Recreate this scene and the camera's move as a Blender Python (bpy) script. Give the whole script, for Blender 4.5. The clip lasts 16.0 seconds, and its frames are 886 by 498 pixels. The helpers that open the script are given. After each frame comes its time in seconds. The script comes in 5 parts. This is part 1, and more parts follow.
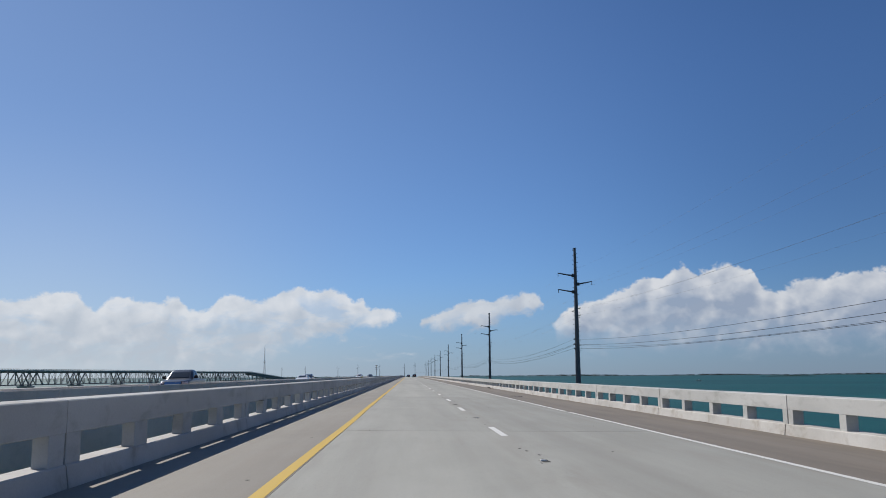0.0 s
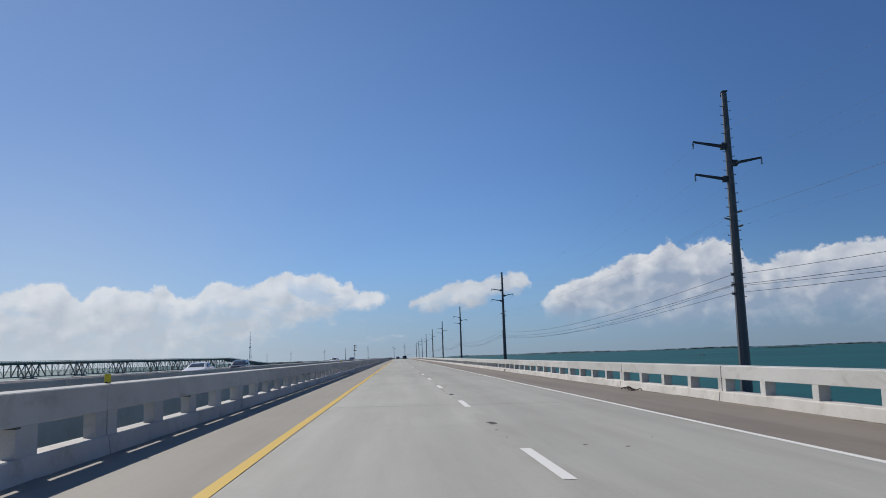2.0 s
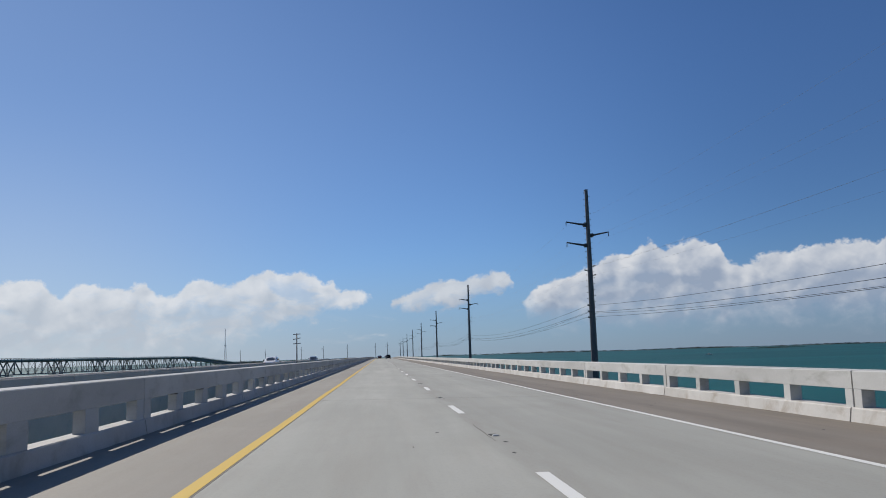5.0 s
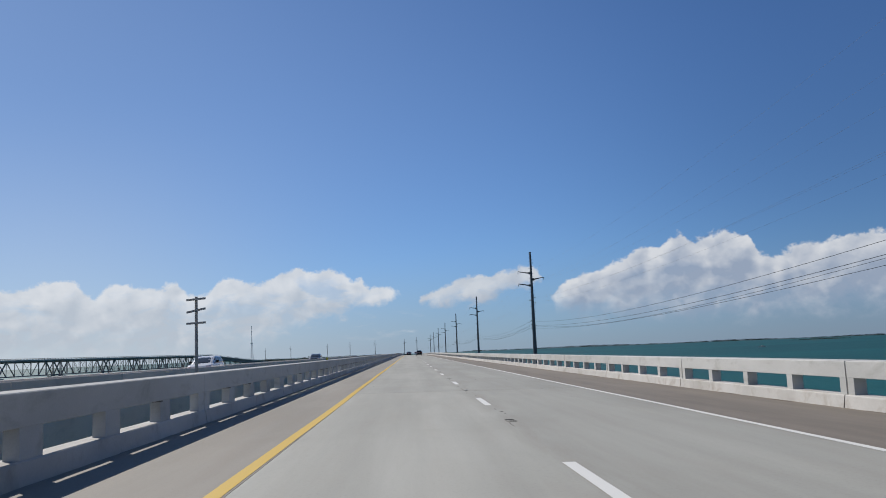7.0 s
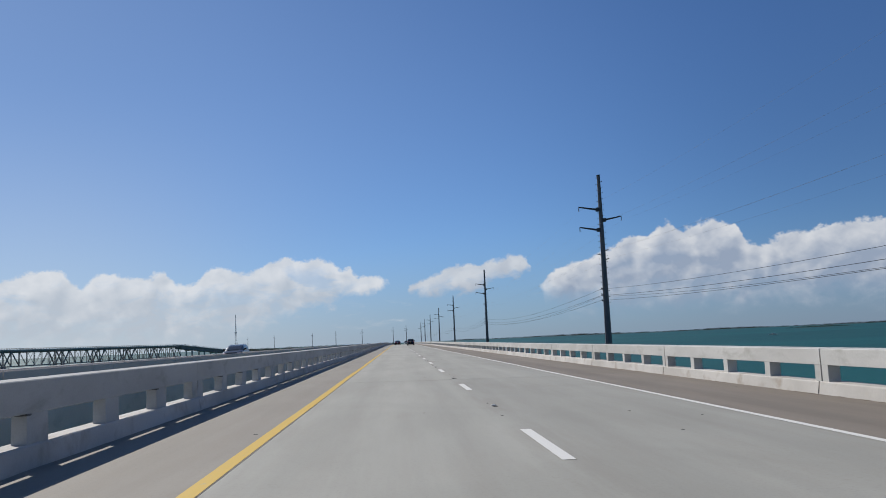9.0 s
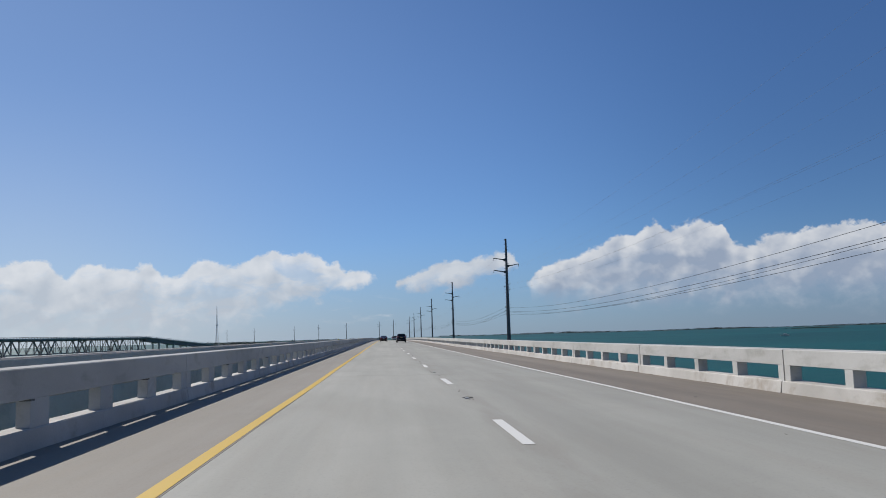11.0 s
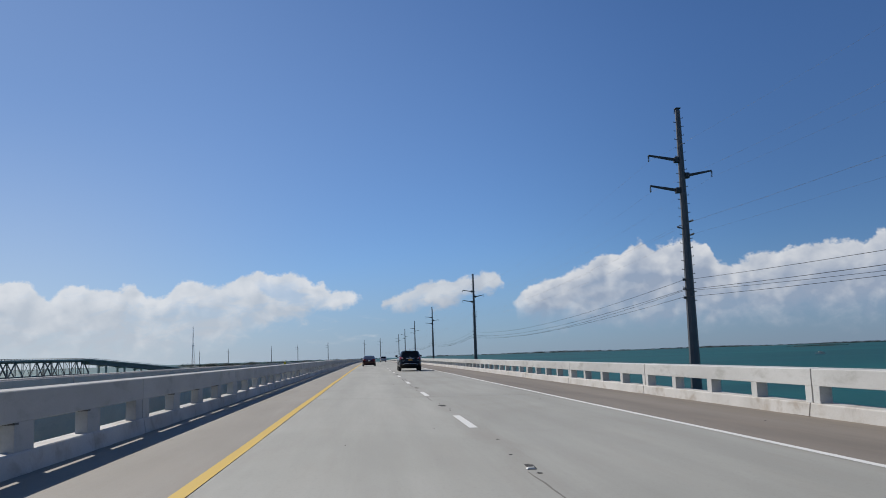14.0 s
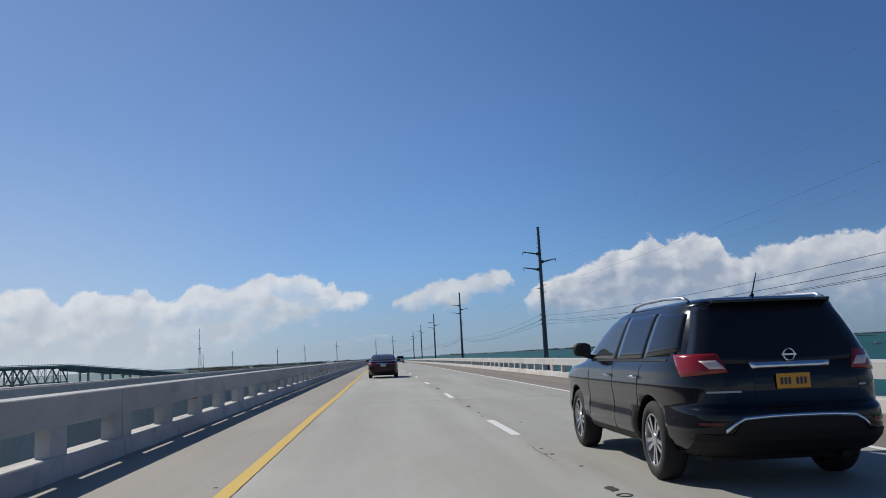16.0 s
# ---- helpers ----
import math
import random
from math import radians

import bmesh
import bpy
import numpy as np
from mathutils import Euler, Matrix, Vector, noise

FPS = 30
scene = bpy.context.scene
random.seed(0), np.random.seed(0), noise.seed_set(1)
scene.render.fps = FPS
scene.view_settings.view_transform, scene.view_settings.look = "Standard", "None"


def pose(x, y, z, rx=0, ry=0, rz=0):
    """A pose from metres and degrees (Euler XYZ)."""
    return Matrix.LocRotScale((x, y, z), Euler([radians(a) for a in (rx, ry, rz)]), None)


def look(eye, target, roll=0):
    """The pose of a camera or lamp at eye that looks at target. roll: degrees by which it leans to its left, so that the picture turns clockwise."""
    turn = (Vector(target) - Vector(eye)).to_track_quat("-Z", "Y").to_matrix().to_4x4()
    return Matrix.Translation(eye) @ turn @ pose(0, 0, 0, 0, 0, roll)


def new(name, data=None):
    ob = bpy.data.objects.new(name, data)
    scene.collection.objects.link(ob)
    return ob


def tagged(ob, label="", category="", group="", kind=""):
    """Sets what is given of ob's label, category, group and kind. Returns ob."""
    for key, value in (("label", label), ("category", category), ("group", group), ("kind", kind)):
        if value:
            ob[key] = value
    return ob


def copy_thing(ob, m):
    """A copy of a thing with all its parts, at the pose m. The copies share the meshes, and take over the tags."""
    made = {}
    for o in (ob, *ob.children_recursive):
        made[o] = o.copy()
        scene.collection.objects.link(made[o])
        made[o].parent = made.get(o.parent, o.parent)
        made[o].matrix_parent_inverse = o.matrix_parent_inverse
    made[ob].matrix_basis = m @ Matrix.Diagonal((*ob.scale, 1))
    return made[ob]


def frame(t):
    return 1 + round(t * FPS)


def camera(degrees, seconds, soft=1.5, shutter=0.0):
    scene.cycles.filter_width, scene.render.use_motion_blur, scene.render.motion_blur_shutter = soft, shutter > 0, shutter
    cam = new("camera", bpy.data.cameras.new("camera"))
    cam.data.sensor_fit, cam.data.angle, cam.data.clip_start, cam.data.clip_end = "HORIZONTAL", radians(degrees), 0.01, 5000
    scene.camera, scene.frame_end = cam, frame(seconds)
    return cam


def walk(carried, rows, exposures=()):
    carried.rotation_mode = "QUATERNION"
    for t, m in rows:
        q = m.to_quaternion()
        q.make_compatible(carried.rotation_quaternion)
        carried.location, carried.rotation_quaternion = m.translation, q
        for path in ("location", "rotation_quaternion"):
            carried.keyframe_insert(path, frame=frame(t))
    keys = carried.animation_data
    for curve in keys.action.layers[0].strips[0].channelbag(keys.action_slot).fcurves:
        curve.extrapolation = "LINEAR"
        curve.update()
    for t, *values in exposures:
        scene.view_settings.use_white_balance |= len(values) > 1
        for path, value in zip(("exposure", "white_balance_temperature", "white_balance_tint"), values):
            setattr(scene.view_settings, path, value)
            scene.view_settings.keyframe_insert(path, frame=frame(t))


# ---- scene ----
cam = camera(55.92, 16.0, soft=0.95)
walk(cam, [
    (0, pose(-0.272, -17.964, 1.266, 98.565, 0.301, -2.345)),
    (0.5, pose(-0.144, -3.490, 1.266, 98.560, 0.427, -1.783)),
    (1, pose(-0.099, 11.487, 1.266, 98.597, 0.491, -2.647)),
    (1.5, pose(-0.045, 25.777, 1.266, 98.517, 1.485, -3.319)),
    (2, pose(0.057, 40.169, 1.266, 97.257, 1.855, -3.036)),
    (2.5, pose(0.118, 54.435, 1.266, 97.251, 1.766, -2.647)),
    (3, pose(0.138, 68.988, 1.266, 97.313, 1.543, -2.658)),
    (3.5, pose(0.152, 83.690, 1.266, 97.250, 1.375, -3.321)),
    (4, pose(0.122, 98.562, 1.266, 97.307, 1.243, -3.919)),
    (6.5, pose(-0.055, 172.179, 1.266, 96.907, 2.341, -4.247)),
    (7, pose(-0.004, 187.138, 1.266, 96.942, 2.291, -2.288)),
    (7.5, pose(0.047, 202.360, 1.266, 96.608, 2.414, -2.388)),
    (8, pose(0.016, 217.384, 1.266, 96.401, 2.663, -2.855)),
    (10.5, pose(0.073, 292.142, 1.266, 95.886, 1.903, -3.501)),
    (11, pose(0.111, 307.220, 1.266, 95.856, 1.589, -3.955)),
    (11.5, pose(0.165, 322.807, 1.266, 95.896, 1.485, -4.584)),
    (12, pose(0.087, 338.077, 1.266, 96.311, 1.631, -5.133)),
    (12.5, pose(0.082, 353.197, 1.266, 96.838, 2.033, -5.528)),
    (13, pose(0.064, 368.486, 1.266, 96.947, 1.869, -5.894)),
    (13.5, pose(0.053, 383.938, 1.266, 97.149, 1.861, -5.902)),
    (14, pose(0.008, 399.754, 1.266, 97.184, 1.871, -4.908)),
    (14.5, pose(-0.041, 415.661, 1.266, 97.160, 1.880, -5.191)),
    (15, pose(-0.079, 431.440, 1.266, 97.165, 2.372, -4.843)),
    (15.5, pose(-0.151, 447.125, 1.266, 97.094, 2.408, -3.790)),
    (16, pose(-0.247, 462.497, 1.266, 97.131, 2.910, -4.119)),
])

# ---- world, sun, exposure ----
SUN_TO = Vector((-0.78, 0.92, 1.0)).normalized()      # towards the sun: ahead and to the left
SUN_EL = math.asin(SUN_TO.z)
SUN_AZ = math.atan2(SUN_TO.x, SUN_TO.y)
scene.view_settings.exposure = -0.22

sun_data = bpy.data.lights.new("sun", "SUN")
sun_data.energy, sun_data.angle, sun_data.color = 5.0, radians(0.53), (1.0, 0.95, 0.875)
sun = new("sun", sun_data)
sun.matrix_world = look(SUN_TO * 200, (0, 0, 0))


class Nodes:
    """Short hand for a node tree."""

    def __init__(self, tree):
        self.t = tree
        tree.nodes.clear()

    def add(self, kind):
        return self.t.nodes.new(kind)

    def link(self, a, b):
        self.t.links.new(a, b)

    def put(self, socket, v):
        if isinstance(v, bpy.types.NodeSocket):
            self.link(v, socket)
        elif v is not None:
            socket.default_value = v

    def math(self, op, a, b=0.0, c=None, clamp=False):
        n = self.add("ShaderNodeMath")
        n.operation, n.use_clamp = op, clamp
        self.put(n.inputs[0], a), self.put(n.inputs[1], b)
        if c is not None:
            self.put(n.inputs[2], c)
        return n.outputs[0]

    def noise(self, vec, scale, detail=4.0, rough=0.55, dist=0.0):
        n = self.add("ShaderNodeTexNoise")
        self.put(n.inputs["Vector"], vec)
        n.inputs["Scale"].default_value, n.inputs["Detail"].default_value = scale, detail
        n.inputs["Roughness"].default_value, n.inputs["Distortion"].default_value = rough, dist
        return n.outputs["Fac"]

    def ramp(self, fac, stops, smooth=False):
        n = self.add("ShaderNodeValToRGB")
        self.put(n.inputs[0], fac)
        r = n.color_ramp
        if smooth:
            r.interpolation = "EASE"
        while len(r.elements) < len(stops):
            r.elements.new(1.0)
        for e, (p, c) in zip(r.elements, stops):
            e.position = p
            e.color = (c, c, c, 1) if isinstance(c, (int, float)) else (*c, 1)
        return n.outputs[0]

    def mix(self, fac, a, b, kind="MIX"):
        n = self.add("ShaderNodeMix")
        n.data_type, n.blend_type = "RGBA", kind
        self.put(n.inputs[0], fac)
        for s, v in ((n.inputs[6], a), (n.inputs[7], b)):
            if isinstance(v, tuple) and len(v) == 3:
                v = (*v, 1)
            self.put(s, v)
        return n.outputs[2]

    def step(self, v, lo, hi):
        n = self.add("ShaderNodeMapRange")
        n.interpolation_type = "SMOOTHSTEP"
        self.put(n.inputs[0], v), self.put(n.inputs[1], lo), self.put(n.inputs[2], hi)
        return n.outputs[0]

    def xyz(self, x, y, z):
        n = self.add("ShaderNodeCombineXYZ")
        for s, v in zip(n.inputs, (x, y, z)):
            self.put(s, v)
        return n.outputs[0]

    def split(self, v):
        n = self.add("ShaderNodeSeparateXYZ")
        self.put(n.inputs[0], v)
        return n.outputs


def build_world():
    w = bpy.data.worlds.new("sky")
    scene.world = w
    w.use_nodes = True
    N = Nodes(w.node_tree)
    out = N.add("ShaderNodeOutputWorld")
    bg = N.add("ShaderNodeBackground")
    N.link(bg.outputs[0], out.inputs[0])
    sky = N.add("ShaderNodeTexSky")
    sky.sky_type, sky.sun_disc = "NISHITA", False
    sky.sun_elevation, sky.sun_rotation = SUN_EL, SUN_AZ
    sky.air_density, sky.dust_density, sky.ozone_density = 0.8, 0.25, 5.0
    sky.altitude = 10
    way = N.add("ShaderNodeTexCoord").outputs["Generated"]
    x, y, z = N.split(way)
    up = N.math("MAXIMUM", z, 0.004)
    N.link(N.xyz(x, y, up), sky.inputs[0])
    az = N.math("MULTIPLY", N.math("ARCTAN2", x, y), 57.29578)
    el = N.math("MULTIPLY", N.math("ARCSINE", z), 57.29578)
    # three cloud banks: heights of tops and bases over the compass, in degrees
    def profile(rows):
        curve = N.add("ShaderNodeFloatCurve")
        N.put(curve.inputs[1], N.math("DIVIDE", N.math("ADD", az, 36.0), 72.0, clamp=True))
        c = curve.mapping.curves[0]
        while len(c.points) < len(rows):
            c.points.new(0.5, 0.5)
        for p, (a, e) in zip(c.points, rows):
            p.location, p.handle_type = ((a + 36.0) / 72.0, e / 10.0), "VECTOR"
        curve.mapping.update()
        return N.math("MULTIPLY", curve.outputs[0], 10.0)
    top = profile([(-36, 4.6), (-29, 4.3), (-25.6, 4.5), (-23.7, 5.0), (-21.4, 5.25), (-20.9, 4.5), (-20.2, 4.15), (-19.4, 4.8), (-16.5, 4.6),
                   (-15.1, 4.9), (-14.6, 4.1), (-13.4, 4.05), (-12.8, 4.95), (-12.0, 5.2), (-11, 4.8), (-9.7, 4.85), (-8.4, 5.7), (-7.4, 5.95),
                   (-6.3, 5.5), (-5.2, 5.85), (-4.2, 5.4), (-3.7, 4.7), (-3.2, 4.95), (-2.7, 4.4), (-1.2, 4.3), (-0.5, 3.95), (-0.1, 2.6), (0.3, 1.6), (0.45, 2.6), (1.1, 3.65), (1.9, 3.95),
                   (3.7, 4.95), (4.7, 5.0), (5.6, 4.8), (8.2, 5.3), (8.9, 5.2), (9.4, 4.2), (9.9, 3.3), (10.5, 3.9), (11.8, 4.7), (13.7, 5.1), (15.0, 5.7),
                   (15.7, 6.35), (16.5, 6.5), (17.1, 6.0), (18.1, 6.9), (18.7, 7.1), (19.3, 6.45), (20.4, 6.6), (21.1, 6.85), (22.2, 6.75), (22.9, 6.4),
                   (23.3, 5.5), (24.4, 5.1), (25.6, 5.7), (28.2, 6.1), (30.0, 6.3), (32.1, 6.0), (33.2, 6.7), (36, 6.2)])
    base = profile([(-36, 0.0), (-14, 0.0), (-10, 0.6), (-7.5, 1.7), (-5, 2.6), (-2.2, 3.1), (-0.4, 3.95), (0.3, 4.2), (0.6, 3.0), (4, 2.9), (5.6, 3.1),
                    (7.1, 3.6), (9.0, 4.4), (9.6, 4.4), (10.0, 2.0), (12, 0.9), (20, 0.9), (36, 0.7)])
    side = N.step(az, 9.2, 10.4)

    def billow(px, py, sizes, grain):
        """Rounded heaps, (scale, amount) for each size."""
        sheet = N.xyz(px, N.math("MULTIPLY", py, 1.2), 0.4)
        warp = N.add("ShaderNodeTexNoise")
        N.put(warp.inputs["Vector"], sheet)
        warp.inputs["Scale"].default_value, warp.inputs["Detail"].default_value = 0.7, 3.0
        bend = N.add("ShaderNodeVectorMath")
        bend.operation = "MULTIPLY_ADD"
        N.link(warp.outputs["Color"], bend.inputs[0])
        bend.inputs[1].default_value = (1.5, 1.5, 0.0)
        N.link(sheet, bend.inputs[2])
        total = 0.0
        for scale, amount in sizes:
            v = N.add("ShaderNodeTexVoronoi")
            v.feature = "SMOOTH_F1"
            v.inputs["Scale"].default_value, v.inputs["Smoothness"].default_value = scale, 0.55
            N.link(bend.outputs[0], v.inputs["Vector"])
            total = N.math("ADD", N.math("MULTIPLY", N.math("SUBTRACT", 0.36, v.outputs["Distance"]), amount), total)
        return N.math("ADD", total, N.math("MULTIPLY", N.math("SUBTRACT", N.noise(sheet, 3.4, 5.0, 0.6), 0.5), grain))
    heap = billow(az, el, ((0.42, 0.9), (1.05, 0.55), (2.8, 0.3)), 0.7)
    mounds = ((0.42, 1.0), (0.95, 0.6), (2.2, 0.16))
    relief = N.math("SUBTRACT", billow(az, el, mounds, 0.16), billow(N.math("SUBTRACT", az, 0.5), N.math("ADD", el, 0.5), mounds, 0.16))
    sheet = N.xyz(az, N.math("MULTIPLY", el, 1.35), 0.14)
    soft = N.math("SUBTRACT", N.noise(sheet, 0.55, 4.0, 0.55, 0.4), 0.5)
    depth = N.math("ADD", N.math("SUBTRACT", N.math("ADD", top, N.math("SUBTRACT", 0.42, N.math("MULTIPLY", side, 0.12))), el), N.math("ADD", N.math("MULTIPLY", heap, 0.7), N.math("MULTIPLY", soft, 0.35)))
    dens = N.step(depth, 0.0, N.math("SUBTRACT", 0.38, N.math("MULTIPLY", side, 0.1)))
    over = N.math("ADD", N.math("SUBTRACT", el, base), N.math("ADD", N.math("MULTIPLY", soft, 2.4), N.math("MULTIPLY", heap, 0.6)))
    dens = N.math("MULTIPLY", dens, N.step(over, -0.25, N.math("ADD", 0.55, N.math("ADD", N.math("MULTIPLY", side, 2.1), N.math("MULTIPLY", N.step(az, -4.0, -12.0), 0.9)))))
    # thin places within the banks
    thin = N.step(N.noise(N.xyz(N.math("MULTIPLY", az, 0.45), el, 2.0), 0.75, 5.0, 0.6, 0.5), 0.36, 0.56)
    inner = N.step(depth, 0.3, 1.6)
    dens = N.math("MULTIPLY", dens, N.math("SUBTRACT", 0.93, N.math("MULTIPLY", inner, N.math("MULTIPLY", N.math("SUBTRACT", 1.0, thin), N.math("SUBTRACT", 0.42, N.math("MULTIPLY", side, 0.34))))))
    # low scraps of cloud between the banks
    scrap = N.noise(N.xyz(N.math("MULTIPLY", az, 0.35), N.math("MULTIPLY", el, 1.3), 6.0), 0.9, 5.0, 0.6, 0.3)
    low = N.math("MULTIPLY", N.step(scrap, 0.55, 0.76), N.math("MULTIPLY", N.step(el, 0.3, 1.4), N.step(el, 3.2, 2.0)))
    low = N.math("MULTIPLY", low, N.math("MULTIPLY", N.step(az, -8.0, -3.0), N.step(az, 16.0, 10.0)))
    dens = N.math("MAXIMUM", dens, N.math("MULTIPLY", low, 0.45))
    crown = N.step(depth, N.math("SUBTRACT", 2.9, N.math("MULTIPLY", side, 0.5)), 0.0)
    lit = N.math("ADD", N.math("ADD", N.math("MULTIPLY", crown, N.math("ADD", 0.74, N.math("MULTIPLY", side, 0.02))), 0.10), N.math("ADD", N.math("MULTIPLY", relief, 0.8), N.math("MULTIPLY", soft, 0.45)), clamp=True)
    body = N.mix(side, (6.7, 7.45, 8.5), (4.3, 5.15, 6.7))
    middle = N.math("MULTIPLY", N.step(az, 0.2, 0.5), N.math("SUBTRACT", 1.0, side))
    body = N.mix(middle, body, (5.6, 6.3, 7.5))
    cloud = N.mix(lit, body, N.mix(middle, N.mix(side, (9.9, 10.25, 10.8), (9.7, 9.9, 10.3)), (8.6, 9.1, 9.8)))
    # pale haze low over the sea, brighter on the sunward side
    glow = N.math("MULTIPLY", N.step(az, 27.0, -30.0), N.step(el, 45.0, 12.0))
    blue = N.mix(1.0, sky.outputs[0], (0.705, 0.915, 1.145), "MULTIPLY")
    gain = N.math("ADD", 1.0, N.math("SUBTRACT", N.math("MULTIPLY", N.step(az, -25.0, -8.0), 0.06), N.math("MULTIPLY", N.math("MULTIPLY", N.step(az, 6.0, 30.0), N.math("ADD", 0.35, N.math("MULTIPLY", N.step(el, 22.0, 9.0), 0.65))), 0.2)))
    blue = N.mix(1.0, blue, N.xyz(gain, gain, gain), "MULTIPLY")
    blue = N.mix(N.math("MULTIPLY", glow, 0.27), blue, (4.9, 6.5, 8.9))
    haze_amt = N.math("MULTIPLY", N.step(el, 7.5, -0.5), N.math("ADD", 0.5, N.math("MULTIPLY", N.step(az, 10.0, -20.0), 0.25)))
    haze_amt = N.math("MAXIMUM", haze_amt, N.math("MULTIPLY", N.math("MULTIPLY", N.step(el, 18.0, 0.0), N.step(az, 4.0, -24.0)), 0.46))
    hazed = N.mix(haze_amt, blue, N.mix(N.step(az, 10.0, -25.0), (2.6, 3.5, 5.6), (7.3, 8.1, 9.1)))
    col = N.mix(dens, hazed, cloud)
    N.link(col, bg.inputs[0])
    bg.inputs[1].default_value = 0.083


build_world()

# ---- materials ----
_mats = {}


def shader(name, build):
    if name in _mats:
        return _mats[name]
    m = bpy.data.materials.new(name)
    m.use_nodes = True
    N = Nodes(m.node_tree)
    out = N.add("ShaderNodeOutputMaterial")
    p = N.add("ShaderNodeBsdfPrincipled")
    N.link(p.outputs[0], out.inputs[0])
    build(N, p)
    _mats[name] = m
    return m


def bump(N, p, height, strength, dist):
    b = N.add("ShaderNodeBump")
    b.inputs["Strength"].default_value, b.inputs["Distance"].default_value = strength, dist
    N.link(height, b.inputs["Height"])
    N.link(b.outputs[0], p.inputs["Normal"])


def place(N):
    return N.add("ShaderNodeNewGeometry").outputs["Position"]


def stretch(N, v, sx, sy, sz):
    n = N.add("ShaderNodeMapping")
    N.put(n.inputs["Vector"], v)
    n.inputs["Scale"].default_value = (sx, sy, sz)
    return n.outputs[0]


def concrete(name, dark, light, stain, stain_amt, streak=(1, 1, 1), rough=0.85, rnd=0.06):
    def build(N, p):
        pos = place(N)
        a = N.noise(stretch(N, pos, *streak), 0.35, 5, 0.6)
        g = N.noise(pos, 38.0, 3, 0.6)
        m = N.noise(stretch(N, pos, *streak), 1.7, 5, 0.62, 0.4)
        c = N.mix(N.step(a, 0.3, 0.7), dark, light)
        c = N.mix(N.math("MULTIPLY", N.step(m, 0.5, 0.75), stain_amt), c, stain)
        c = N.mix(N.math("MULTIPLY", N.step(g, 0.35, 0.75), 0.16), c, tuple(v * 0.6 for v in dark))
        r = N.add("ShaderNodeObjectInfo").outputs["Random"]
        k = N.math("ADD", 1.0 - rnd, N.math("MULTIPLY", r, 2 * rnd))
        s = N.add("ShaderNodeVectorMath")
        s.operation = "SCALE"
        N.link(c, s.inputs[0]), N.link(k, s.inputs[3])
        N.link(s.outputs[0], p.inputs["Base Color"])
        p.inputs["Roughness"].default_value = rough
        bump(N, p, N.math("ADD", N.math("MULTIPLY", g, 0.4), m), 0.35, 0.006)
    return shader(name, build)


def road_concrete(name, dark, light, wheel, brown):
    """Bridge deck: long tyre-polished bands, oil stain in mid lane, fine cross grooves, blotches."""
    def build(N, p):
        pos = place(N)
        x, y, z = N.split(pos)
        wob = N.math("MULTIPLY", N.math("SUBTRACT", N.noise(stretch(N, pos, 0.2, 0.05, 1), 1.0, 2), 0.5), 0.5)
        lane = N.math("PINGPONG", N.math("ADD", N.math("ADD", x, wob), 0.03 + 40 * 3.66), 1.83)
        track = N.step(N.math("ABSOLUTE", N.math("SUBTRACT", lane, 0.95)), 0.55, 0.1)
        oil = N.step(lane, 1.25, 1.83)
        blot = N.noise(stretch(N, pos, 1, 0.05, 1), 0.8, 6, 0.66)
        fleck = N.noise(pos, 30.0, 3, 0.7)
        mid = N.noise(stretch(N, pos, 1, 0.12, 1), 1.9, 5, 0.65, 0.3)
        c = N.mix(N.step(blot, 0.27, 0.73), dark, light)
        pour = N.noise(stretch(N, pos, 0.5, 0.22, 1), 0.7, 4, 0.6, 0.5)
        c = N.mix(N.math("MULTIPLY", N.step(pour, 0.4, 0.66), 0.3), c, tuple(v * k for v, k in zip(dark, (0.82, 0.82, 0.80))))
        c = N.mix(N.math("MULTIPLY", track, wheel), c, tuple(v * 0.72 for v in dark))
        c = N.mix(N.math("MULTIPLY", N.math("MULTIPLY", oil, N.step(mid, 0.35, 0.65)), 0.22), c, (0.2, 0.18, 0.15))
        c = N.mix(N.math("MULTIPLY", N.step(mid, 0.42, 0.72), brown), c, (0.27, 0.22, 0.17))
        c = N.mix(N.math("MULTIPLY", N.step(fleck, 0.5, 0.78), 0.28), c, tuple(v * 0.55 for v in dark))
        r = N.add("ShaderNodeObjectInfo").outputs["Random"]
        s = N.add("ShaderNodeVectorMath")
        s.operation = "SCALE"
        outer = N.math("SUBTRACT", 1.0, N.math("MULTIPLY", N.step(N.math("ADD", x, wob), 1.4, 2.1), 0.085))
        N.link(c, s.inputs[0]), N.link(N.math("MULTIPLY", outer, N.math("ADD", 0.97, N.math("MULTIPLY", r, 0.1))), s.inputs[3])
        N.link(s.outputs[0], p.inputs["Base Color"])
        p.inputs["Roughness"].default_value = 0.8
        groove = N.math("SINE", N.math("MULTIPLY", y, 160.0))
        bump(N, p, N.math("ADD", N.math("MULTIPLY", groove, 0.25), N.math("ADD", fleck, mid)), 0.3, 0.004)
    return shader(name, build)


def worn_paint(name, colour, under, wear, chips):
    def build(N, p):
        pos = place(N)
        a = N.noise(pos, 9.0, 6, 0.7)
        b = N.noise(stretch(N, pos, 1, 0.08, 1), 1.2, 3, 0.5)
        fac = N.step(N.math("ADD", a, N.math("MULTIPLY", N.math("SUBTRACT", b, 0.5), 0.7)), chips, chips + 0.12)
        g = N.noise(pos, 50.0, 2)
        col = N.mix(N.math("MULTIPLY", g, wear), colour, under)
        N.link(N.mix(fac, col, under), p.inputs["Base Color"])
        p.inputs["Roughness"].default_value = 0.6
        bump(N, p, a, 0.3, 0.003)
    return shader(name, build)


